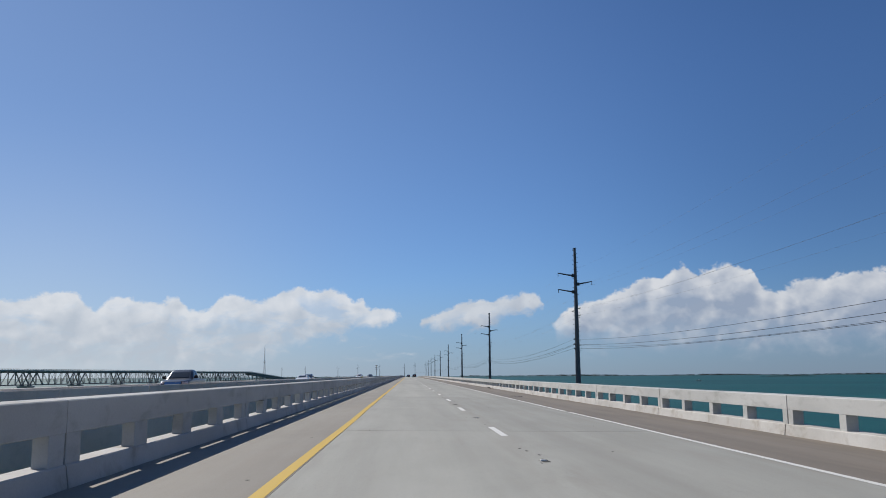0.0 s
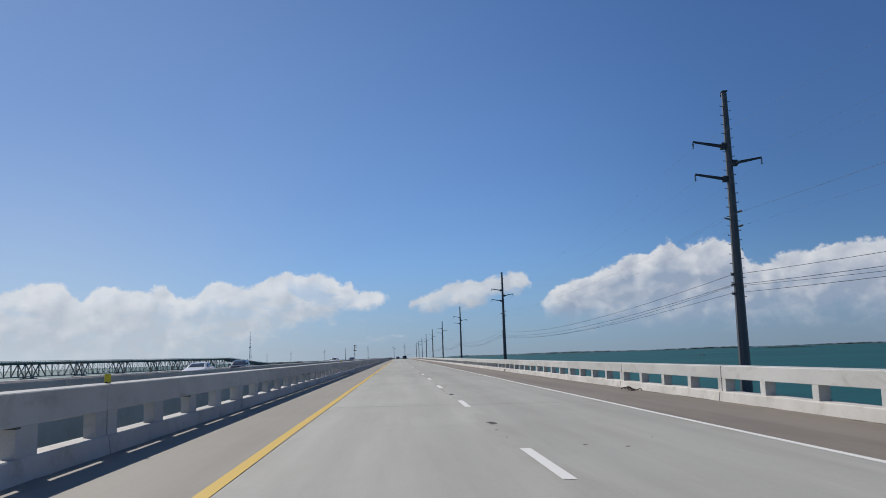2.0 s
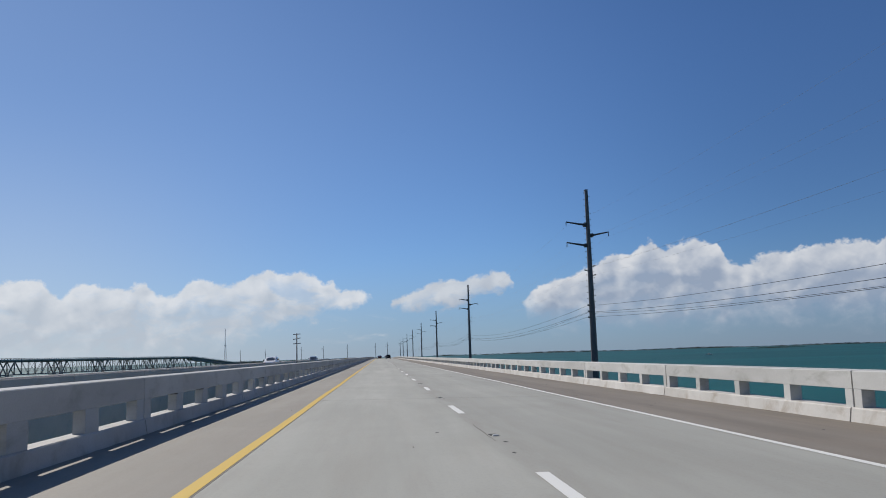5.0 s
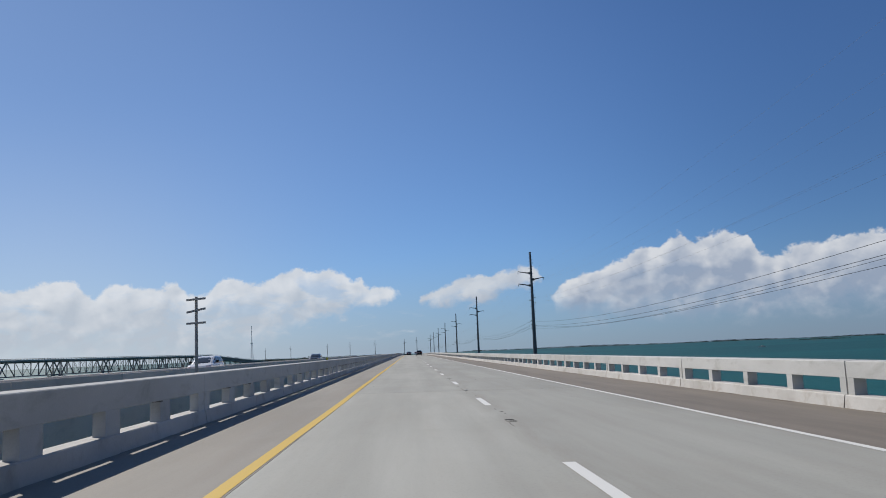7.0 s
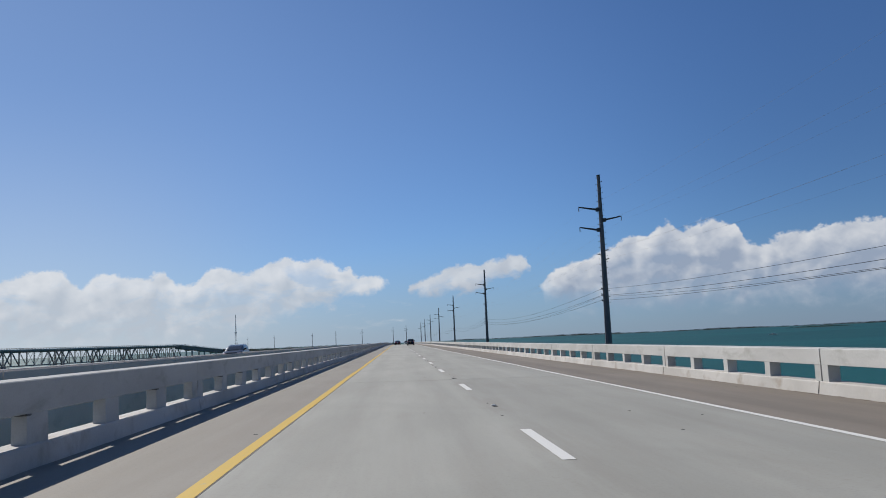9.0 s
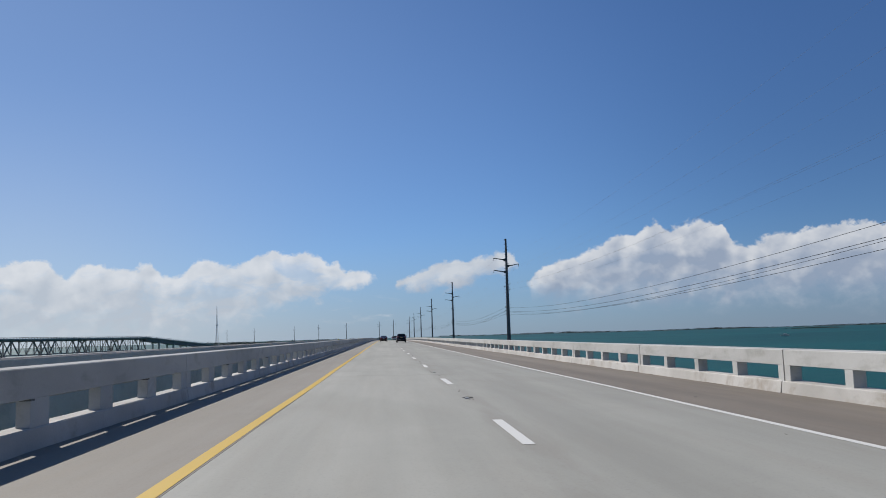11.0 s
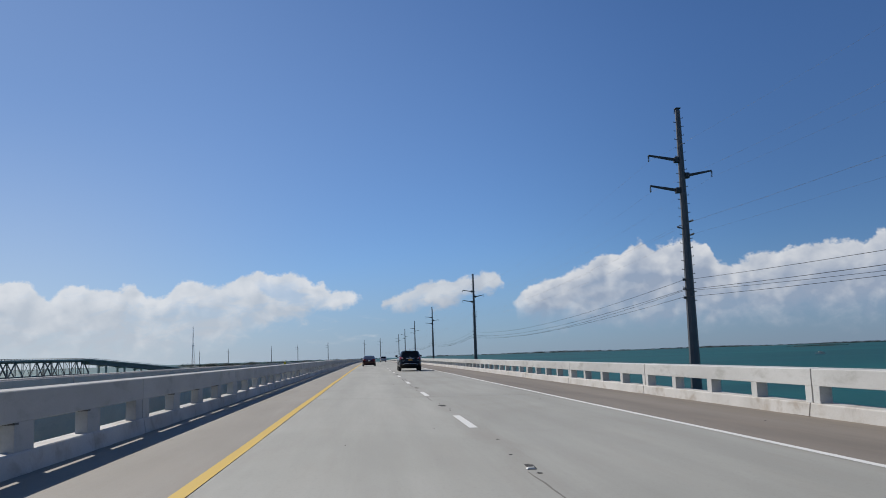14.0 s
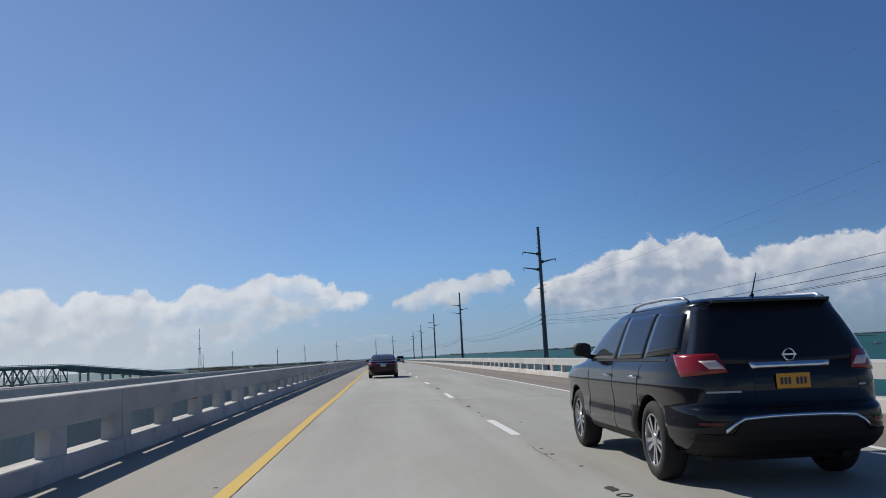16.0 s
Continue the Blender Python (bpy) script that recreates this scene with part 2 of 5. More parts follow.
def plain(name, colour, rough=0.5, metal=0.0, grain=0.0, scale=8.0, coat=0.0, spec=None, rnd=0.0):
    def build(N, p):
        p.inputs["Roughness"].default_value, p.inputs["Metallic"].default_value = rough, metal
        p.inputs["Coat Weight"].default_value = coat
        p.inputs["Coat Roughness"].default_value = 0.03
        if spec is not None:
            p.inputs["Specular IOR Level"].default_value = spec
        c = (*colour, 1)
        if grain:
            n = N.noise(N.add("ShaderNodeTexCoord").outputs["Object"], scale, 5, 0.6)
            c = N.mix(n, tuple(v * (1 - grain) for v in colour), tuple(min(1, v * (1 + grain)) for v in colour))
            N.put(p.inputs["Base Color"], c)
            bump(N, p, n, 0.15, 0.004)
        else:
            p.inputs["Base Color"].default_value = c
    return shader(name, build)


def glass_dark(name, colour=(0.012, 0.014, 0.018), rough=0.03, trans=0.0):
    def build(N, p):
        p.inputs["Base Color"].default_value = (*colour, 1)
        p.inputs["Roughness"].default_value = rough
        p.inputs["IOR"].default_value = 1.38
        p.inputs["Transmission Weight"].default_value = trans
    return shader(name, build)


def water_mat():
    def build(N, p):
        pos = place(N)
        x, y, z = N.split(pos)
        far = N.noise(stretch(N, pos, 0.35, 1.0, 1), 0.004, 4, 0.6, 0.6)
        c = N.mix(N.step(far, 0.35, 0.66), (0.002, 0.056, 0.058), (0.004, 0.094, 0.090))
        streak = N.noise(stretch(N, pos, 0.3, 1.0, 1), 0.03, 4, 0.6)
        c = N.mix(N.math("MULTIPLY", N.step(streak, 0.45, 0.7), 0.4), c, (0.003, 0.070, 0.070))
        N.link(c, p.inputs["Base Color"])
        p.inputs["Roughness"].default_value = 0.56
        p.inputs["IOR"].default_value = 1.33
        p.inputs["Specular IOR Level"].default_value = 0.5
        w1 = N.noise(stretch(N, pos, 1, 0.6, 1), 0.35, 5, 0.65)
        w2 = N.noise(stretch(N, pos, 1, 0.7, 1), 1.6, 4, 0.6)
        bump(N, p, N.math("ADD", w1, N.math("MULTIPLY", w2, 0.35)), 1.0, 0.28)
    return shader("sea_water", build)


M_DECK = road_concrete("deck_concrete", (0.325, 0.320, 0.282), (0.40, 0.395, 0.350), 0.14, 0.12)
M_SHOULDER = road_concrete("shoulder_concrete", (0.192, 0.162, 0.128), (0.25, 0.217, 0.176), 0.3, 0.4)
M_SHOULDER_L = road_concrete("inner_shoulder_concrete", (0.248, 0.226, 0.190), (0.303, 0.279, 0.238), 0.0, 0.2)
M_RAIL = concrete("parapet_concrete", (0.42, 0.416, 0.395), (0.54, 0.536, 0.51), (0.25, 0.24, 0.205), 0.52, (1, 0.6, 1.6))
M_CURB = concrete("curb_concrete", (0.44, 0.42, 0.385), (0.58, 0.56, 0.525), (0.26, 0.20, 0.14), 0.6, (1, 0.8, 1))
M_OLD = concrete("old_pier_concrete", (0.42, 0.39, 0.35), (0.54, 0.51, 0.46), (0.24, 0.21, 0.18), 0.5)
# lighter and warmer than the other concrete, to brighten shaded faces by colour
M_FASCIA_LIFTED = concrete("shade_lifted_concrete", (0.64, 0.55, 0.46), (0.76, 0.67, 0.57), (0.42, 0.37, 0.30), 0.4, (1, 0.5, 1))
M_JOINT = plain("joint_seal", (0.03, 0.03, 0.03), 0.9, grain=0.3)
# dark grey that stands for shade in the gap under the beam
M_GAP_SHADE = plain("gap_shade_grey", (0.13, 0.125, 0.115), 0.9, grain=0.4, scale=30)
M_YELLOW = worn_paint("yellow_line_paint", (0.65, 0.415, 0.022), (0.46, 0.37, 0.20), 0.2, 0.74)
M_WHITE = worn_paint("white_line_paint", (0.78, 0.77, 0.72), (0.42, 0.40, 0.35), 0.25, 0.68)
M_STEEL = plain("weathered_pole_steel", (0.095, 0.10, 0.108), 0.55, 0.25, grain=0.3, scale=1.5)
M_ARM = plain("arm_steel", (0.05, 0.055, 0.06), 0.5, 0.5, grain=0.2)
M_INSUL = plain("grey_insulator", (0.10, 0.11, 0.12), 0.35)
M_WIRE = plain("wire_aluminium", (0.3, 0.31, 0.33), 0.5, 0.6)
M_CABLE = plain("black_cable", (0.02, 0.02, 0.022), 0.6)
M_TRUSS = plain("old_truss_steel", (0.22, 0.21, 0.20), 0.8, 0.0, grain=0.35, scale=0.6)
M_MEDIAN_POLE = plain("weathered_timber", (0.36, 0.34, 0.31), 0.85, grain=0.35, scale=3)
M_SEA = water_mat()

# ---- mesh helpers ----
def mesh_of(name, bm, material=None, smooth=False):
    me = bpy.data.meshes.new(name)
    if smooth:
        for f in bm.faces:
            f.smooth = True
    bm.to_mesh(me)
    bm.free()
    if material:
        me.materials.append(material)
    return me


def part(name, bm, material, parent, label="", smooth=False, m=None):
    """Links a bmesh (or a finished mesh) as one mesh object under a thing or part."""
    me = bm if isinstance(bm, bpy.types.Mesh) else mesh_of(name, bm, material, smooth)
    ob = new(name, me)
    ob.parent = parent
    if m is not None:
        ob.matrix_basis = m
    return tagged(ob, label)


def thing(name, label, category, group="", kind="", m=None):
    ob = tagged(new(name), label, category, group, kind)
    if m is not None:
        ob.matrix_basis = m
    return ob


def add_box(bm, x0, x1, y0, y1, z0, z1, bev=0.0, m=None):
    r = bmesh.ops.create_cube(bm, size=1.0)
    vs = r["verts"]
    mm = Matrix.Translation(((x0 + x1) / 2, (y0 + y1) / 2, (z0 + z1) / 2)) @ Matrix.Diagonal((x1 - x0, y1 - y0, z1 - z0, 1))
    bmesh.ops.transform(bm, matrix=mm, verts=vs)
    if bev:
        es = list({e for v in vs for e in v.link_edges})
        out = bmesh.ops.bevel(bm, geom=es, offset=bev, segments=1, affect="EDGES")
        vs = list({v for f in out["faces"] for v in f.verts} | {v for v in vs if v.is_valid})
    if m is not None:
        bmesh.ops.transform(bm, matrix=m, verts=vs)
    return vs


def add_tube(bm, a, b, ra, rb=None, n=8, cap=True):
    rb = ra if rb is None else rb
    a, b = Vector(a), Vector(b)
    d = (b - a)
    q = d.to_track_quat("Z", "Y").to_matrix()
    rings = []
    for p, r in ((a, ra), (b, rb)):
        rings.append([bm.verts.new(p + q @ Vector((r * math.cos(2 * math.pi * i / n), r * math.sin(2 * math.pi * i / n), 0))) for i in range(n)])
    for i in range(n):
        bm.faces.new((rings[0][i], rings[0][(i + 1) % n], rings[1][(i + 1) % n], rings[1][i]))
    if cap:
        bm.faces.new(rings[0][::-1])
        bm.faces.new(rings[1])


def add_beam(bm, a, b, w, h):
    """A rectangular bar from a to b; w across, h upright."""
    a, b = Vector(a), Vector(b)
    q = (b - a).to_track_quat("Y", "Z").to_matrix().to_4x4()
    n = (b - a).length
    add_box(bm, -w / 2, w / 2, 0, n, -h / 2, h / 2, m=Matrix.Translation(a) @ q)


def loft(bm, rings, closed=True, cap0=False, cap1=False):
    vs = [[bm.verts.new(p) for p in r] for r in rings]
    n = len(vs[0])
    for a, b in zip(vs, vs[1:]):
        for i in range(n if closed else n - 1):
            j = (i + 1) % n
            bm.faces.new((a[i], a[j], b[j], b[i]))
    if cap0:
        bm.faces.new(vs[0][::-1])
    if cap1:
        bm.faces.new(vs[-1])
    return vs


# ---- the plan ----
SLOPE = 0.0126          # fall of the deck to the right
PANEL = 10.0939         # parapet panels; three to a span of the deck
Y0 = -8.13 - 3 * PANEL  # a joint behind the start
X_LEFT, X_RIGHT = -4.05, 8.65
X_YELLOW, X_DASH, X_EDGE = -1.83, 1.753, 5.405
DASH = 12.19
JOINT_0 = 1.55 - 6 * PANEL  # first expansion joint of the deck
WATER = -9.0
OTHER = -12.2           # near edge of the second carriageway's bridge


def drop(y):
    """The deck is level, then falls away to the island."""
    return -1.02e-5 * max(0.0, y - 450.0) ** 2 if y < 1200 else -5.74 - 0.0153 * (y - 1200) if y < 1300 else -7.27


def deck_z(x, y):
    extra = 0.022 * max(0.0, x - 5.5)
    return -SLOPE * x - extra + drop(y)


def panel_pose(x, y, z=0.0, n=10.0939):
    """Origin of a parapet panel that starts at y, tilted along the deck's fall."""
    dz = drop(y + n) - drop(y)
    return Matrix.Translation((x, y, z + drop(y))) @ Matrix.Rotation(math.atan2(dz, n), 4, "X")


# ---- sea, land ----
def build_sea():
    bm = bmesh.new()
    xs = [-4900, -2000, -900, -400, -150, -40, 60, 200, 500, 1200, 2500, 4900]
    ys = [-1200, -300, -60, 60, 200, 400, 700, 1100, 1600, 2400, 3600, 5200]
    vs = [[bm.verts.new((x, y, WATER)) for y in ys] for x in xs]
    for i in range(len(xs) - 1):
        for j in range(len(ys) - 1):
            bm.faces.new((vs[i][j], vs[i + 1][j], vs[i + 1][j + 1], vs[i][j + 1]))
    ob = new("water", mesh_of("water", bm, M_SEA))
    tagged(ob, "choppy turquoise-green shallow sea under the bridge", "sea", kind="structure")


build_sea()


# ---- deck ----
def slab_mesh(name, x0, x1, n_y, mat, thick=0.28, y0=0.0, length=3 * PANEL, gap=0.034, edge=5.5):
    bm = bmesh.new()
    xs = sorted({x0, x1} | ({edge} if x0 < edge < x1 else set()))
    rows = []
    for j in range(n_y + 1):
        y = y0 + gap / 2 + (length - gap) * j / n_y
        base = drop(y) if n_y > 1 else 0.0
        ring = [(x, y, -SLOPE * x - 0.022 * max(0, x - 5.5) + base) for x in xs]
        ring += [(x, y, -SLOPE * x - 0.022 * max(0, x - 5.5) + base - thick) for x in reversed(xs)]
        rows.append(ring)
    loft(bm, rows, True, True, True)
    bmesh.ops.recalc_face_normals(bm, faces=bm.faces)
    return mesh_of(name, bm, mat)


def build_deck():
    deck = thing("bridge_deck", "pale grey grooved concrete bridge deck with brown-stained shoulders", "bridge deck", kind="structure")
    bands = (("lane_slab", X_YELLOW + 0.103, X_EDGE + 0.06, M_DECK), ("shoulder_slab", X_EDGE + 0.06, X_RIGHT + 0.02, M_SHOULDER),
             ("inner_shoulder_slab", X_LEFT - 0.02, X_YELLOW + 0.095, M_SHOULDER_L))
    gaps = {"lane_slab": 0.034, "shoulder_slab": 0.01, "inner_shoulder_slab": 0.008}
    flat = {nm: slab_mesh(nm, a, b, 1, mat, gap=gaps[nm]) for nm, a, b, mat in bands}
    span = 3 * PANEL
    seal = bmesh.new()
    add_box(seal, X_LEFT, 5.5, -0.05, 0.05, -0.2, -0.012)
    for v in seal.verts:
        v.co.z -= SLOPE * v.co.x
    seal = mesh_of("joint_seal", seal, M_JOINT)
    uneven = {4: 0.2, 7: 0.1, 8: 0.3, 11: 1.0, 13: -0.2, 14: -0.2, 15: 0.35}
    for k in range(43):
        y, e = JOINT_0 + span * k + uneven.get(k - 1, 0.0), JOINT_0 + span * (k + 1) + uneven.get(k, 0.0)
        for nm, a, b, mat in bands:
            if e < 450:
                part(nm, flat[nm], mat, deck, m=Matrix.Translation((0, y, 0)) @ Matrix.Diagonal((1, (e - y) / span, 1, 1)))
            else:
                part(nm, slab_mesh(nm, a, b, 6, mat, y0=y, length=e - y, gap=gaps[nm]), mat, deck)
        part("joint_seal", seal, M_JOINT, deck, "dark expansion joint", m=Matrix.Translation((0, y, drop(y))))
    girder = bmesh.new()
    rows = []
    for k in range(60):
        yy = Y0 + k * (1240 - Y0) / 59
        z = drop(yy)
        rows.append([(X_LEFT - 0.1, yy, z - 0.32), (X_RIGHT + 0.3, yy, z - 0.62), (X_RIGHT - 1.5, yy, z - 2.2), (X_LEFT + 1.5, yy, z - 2.2)])
    loft(girder, rows, True, True, True)
    part("girder", girder, M_OLD, deck)
    pier = bmesh.new()
    add_box(pier, 0, 5, -0.8, 0.8, WATER - 2, -2.2, 0.1)
    pier = mesh_of("pier", pier, M_OLD)
    y = Y0
    while y < 900:
        part("pier", pier, M_OLD, deck, m=Matrix.Translation((0, y, drop(y))))
        y += span
    # lines painted on the deck
    def strip(name, x, w, y0, y1, mat, label, lift=0.004):
        bm = bmesh.new()
        n = max(1, int((y1 - y0) / 4))
        rows = []
        for j in range(n + 1):
            yy = y0 + (y1 - y0) * j / n
            wob = 0.012 * math.sin(yy * 0.31) + 0.008 * math.sin(yy * 1.3)
            rows.append([(x + s * w / 2 + wob, yy, deck_z(x + s * w / 2, yy) + lift) for s in (-1, 1)])
        loft(bm, rows, False)
        return part(name, bm, mat, deck, label)
    seam = bmesh.new()
    loft(seam, [[(X_YELLOW + s, yy, deck_z(X_YELLOW + s, yy) - d) for s, d in ((0.08, 0.2), (0.08, 0.01), (0.118, 0.01), (0.118, 0.2))]
                for yy in [JOINT_0 + 12 * k for k in range(103)]], True, True, True)
    part("lane_seam", seam, M_JOINT, deck, "thin dark seam along the yellow line")
    y, k = JOINT_0, 0
    while y < 1230:
        strip("yellow_line", X_YELLOW, 0.165, y, y + span, M_YELLOW, "solid yellow edge line")
        breaks = [y, 11.87, 12.43, y + span] if y < 12.1 < y + span else [y, y + span]
        for a, b in zip(breaks[::2], breaks[1::2]):
            strip("white_edge_line", X_EDGE, 0.125, a, b, M_WHITE, "solid white edge line")
        y += span
    rnd = random.Random(5)
    shift = {1: 0.4, 2: -0.44, 3: -0.33, 5: 0.2, 6: 0.55, 7: 0.45, 8: 1.14, 9: 2.06, 10: 1.3, 16: -1.5, 17: -0.7, 18: -0.45, 19: 0.38, 20: -0.8, 25: -0.45,
             28: -0.3, 31: 0.4, 32: 0.25, 33: -0.53, 35: -0.27, 36: -0.35, 37: 0.5, 40: -0.4}
    for n in range(-2, 80):
        a = n * DASH + shift.get(n, 0.0)
        strip("lane_dash", X_DASH + rnd.uniform(-0.02, 0.02), 0.15, a, a + 2.96 + rnd.uniform(-0.1, 0.1), M_WHITE, "white lane dash")
    return deck


deck = build_deck()


# ---- parapets ----
def rail_meshes(PANEL=10.0939, wide=0.285, half=0.25, D=0.27, mat=None, gap=0.024, ZB=0.635, ZS=0.305, foot=0.10, ledge=0.05):
    """One panel, local: y along, x away from the road (0 = road face), z up from the deck edge."""
    H = 0.985
    def beam():
        bm = bmesh.new()
        prof = [(0.008, ZB), (0.0, ZB + 0.008), (0.0, H - 0.03), (0.014, H - 0.018), (D - 0.02, H), (D, H - 0.02), (D, ZB + 0.01), (D - 0.01, ZB)]
        rows = [[(x, y, z) for x, z in prof] for y in (gap, PANEL - gap)]
        loft(bm, rows, True, True, True)
        bmesh.ops.recalc_face_normals(bm, faces=bm.faces)
        return bm
    def curb():
        bm = bmesh.new()
        rows = []
        rnd = random.Random(3)
        for j in range(25):
            y = gap * 0.75 + (PANEL - gap * 1.5) * j / 24
            e, w = rnd.uniform(-0.014, 0.014), rnd.uniform(-0.006, 0.006)
            prof = [(-foot - 0.01 + e, -0.12), (-foot + e, 0.02), (-ledge - 0.015 + w, ZS - 0.02 + w), (-ledge + w, ZS), (D + 0.08, ZS), (D + 0.1, ZS - 0.03), (D + 0.1, -0.45), (-foot, -0.45)]
            rows.append([(x, y, z) for x, z in prof])
        loft(bm, rows, True, True, True)
        bmesh.ops.recalc_face_normals(bm, faces=bm.faces)
        return bm
    def post(w):
        bm = bmesh.new()
        add_box(bm, 0.004, D - 0.012, 0, w, ZS - 0.005, ZB + 0.005, 0.006)
        return bm
    return (mesh_of("beam", beam(), mat or M_RAIL), mesh_of("curb", curb(), mat or M_CURB), mesh_of("post", post(wide), mat or M_RAIL),
            mesh_of("post_half", post(half), mat or M_RAIL))


RAIL = rail_meshes()
# near parapet of the second bridge, colour lifted against its shade
RAIL_LIFTED = rail_meshes(D=0.2, mat=M_FASCIA_LIFTED)
PANEL_L = 10.0939
# how far the panels stand off an even pitch, along the bridge
DRIFT_L = [(-300, 0), (-8, -0.12), (22.7, 0.54), (52.5, 0.04), (82.4, -0.46), (112.8, -0.28), (204, 0.2), (234.5, 0.2), (305, 0.5), (335.4, 0.26),
           (374.8, -0.68), (405, -0.62), (436, -0.08), (466, -0.34), (476, -1.1), (500, -0.6), (1300, 0)]
DRIFT_R = [(-300, -0.25), (21.9, -0.26), (62, -0.23), (92, -0.36), (234, -0.22), (244, -0.28), (325, -0.18), (335, -0.08), (375, -0.3), (386, -0.2), (436, 0), (1300, 0)]


def drift(table, y):
    for (ya, a), (yb, b) in zip(table, table[1:]):
        if y <= yb:
            return a + (b - a) * (y - ya) / (yb - ya)
    return 0.0
RAIL_L = rail_meshes(PANEL_L, 0.56, 0.41, 0.19, gap=0.008, ZB=0.60, ZS=0.265, foot=0.05, ledge=0.006)


# a dark block in place of the shadow gap atop a post
def gap_shade_mesh():
    bm = bmesh.new()
    add_box(bm, -0.002, 0.14, -0.005, 0.10, 0.576, 0.599, 0.003)
    return mesh_of("bearing_pad", bm, M_GAP_SHADE)


GAP_SHADE = gap_shade_mesh()
gap_rnd = random.Random(8)


def build_parapet(name, x, z, side, y_from, y_parts, y_to, label, meshes=None, n=10.0939, wide=0.285, half_w=0.25, table=DRIFT_R, posts_at=None):
    """side: +1 stands right of the road, -1 left."""
    ob = thing(name, label, "bridge parapet", kind="structure")
    beam, curb, post, half = meshes or RAIL
    bay = n / 4
    flip = Matrix.Diagonal((side, 1, 1, 1))
    y = y_from
    rest = bmesh.new()
    while y < y_to:
        ya, yb = y + drift(table, y), y + n + drift(table, y + n)
        m = panel_pose(x, ya, z, n) @ flip @ Matrix.Diagonal((1, (yb - ya) / n, 1, 1))
        starts = posts_at or [bay - wide / 2, 2 * bay - wide / 2, 3 * bay - wide / 2]
        posts = [(half, 0.024), *((post, s) for s in starts), (half, n - half_w - 0.024)]
        if y < y_parts:
            part("beam", beam, None, ob, m=m)
            part("curb", curb, None, ob, m=m)
            for me, yy in posts:
                part("post", me, None, ob, m=m @ Matrix.Translation((0, yy, 0)))
                if side < 0 and me is post and gap_rnd.random() < 0.45:
                    part("bearing_pad", GAP_SHADE, None, ob, "dark block for the shadow gap between post and beam", m=m @ Matrix.Translation((0, yy, 0)))
        else:
            for me, yy in ((beam, 0), (curb, 0), *posts):
                k = len(rest.verts)
                rest.from_mesh(me)
                rest.verts.ensure_lookup_table()
                bmesh.ops.transform(rest, matrix=m @ Matrix.Translation((0, yy, 0)), verts=rest.verts[k:])
        y += n
    if len(rest.verts):
        me = mesh_of("far_parapet_run", rest, beam.materials[0])
        tagged(part("far_parapet_run", me, None, ob), kind="stuff")
    else:
        rest.free()
    return ob


Z_R = -0.225
Z_L = 0.045
build_parapet("parapet_right", X_RIGHT, Z_R, 1, Y0, 560, 1225, "sunlit pale concrete bridge parapet of beams on short posts")
build_parapet("parapet_left", X_LEFT, Z_L, -1, 52.31 - 9 * PANEL_L, 560, 1225, "grey shaded concrete bridge parapet of beams on short posts", RAIL_L, PANEL_L, 0.56, 0.41, DRIFT_L, (2.315, 4.765, 7.215))


# ---- second carriageway ----
def build_other_bridge():
    ob = thing("second_bridge_deck", "grey concrete deck of the parallel oncoming bridge", "bridge deck", kind="structure")
    w = 13.0
    bm = bmesh.new()
    rows = []
    for k in range(80):
        y = Y0 + k * (1240 - Y0) / 79
        z = drop(y)
        rows.append([(OTHER, y, z), (OTHER - w, y, z - 0.34), (OTHER - w, y, z - 0.9), (OTHER - w + 2, y, z - 2.6), (OTHER - 0.05, y, z - 2.6), (OTHER, y, z - 0.6)])
    loft(bm, rows, True, True, True)
    bmesh.ops.recalc_face_normals(bm, faces=bm.faces)
    part("deck_slab", bm, M_FASCIA_LIFTED, ob)
    pier = bmesh.new()
    add_box(pier, OTHER - 9, OTHER - 4, -0.8, 0.8, WATER - 2, -2.0, 0.1)
    pier = mesh_of("pier", pier, M_OLD)
    y = Y0
    while y < 900:
        part("pier", pier, M_OLD, ob, m=Matrix.Translation((0, y, drop(y))))
        y += 3 * PANEL
    build_parapet("second_parapet_near", OTHER - 0.3, -0.135, 1, Y0, 300, 1225, "grey concrete parapet of the oncoming bridge", RAIL_LIFTED)
    build_parapet("second_parapet_far", OTHER - w + 0.4, -0.43, -1, Y0, -999, 1225, "grey concrete outer parapet of the oncoming bridge")


build_other_bridge()

# ---- power line ----
POLE_X, POLE_Y, POLE_STEP = 22.2, 93.05, 120.98
ARMS = ((-2.35, 14.55, 0.32), (2.2, 13.42, 0.32), (-2.35, 12.36, 0.32))


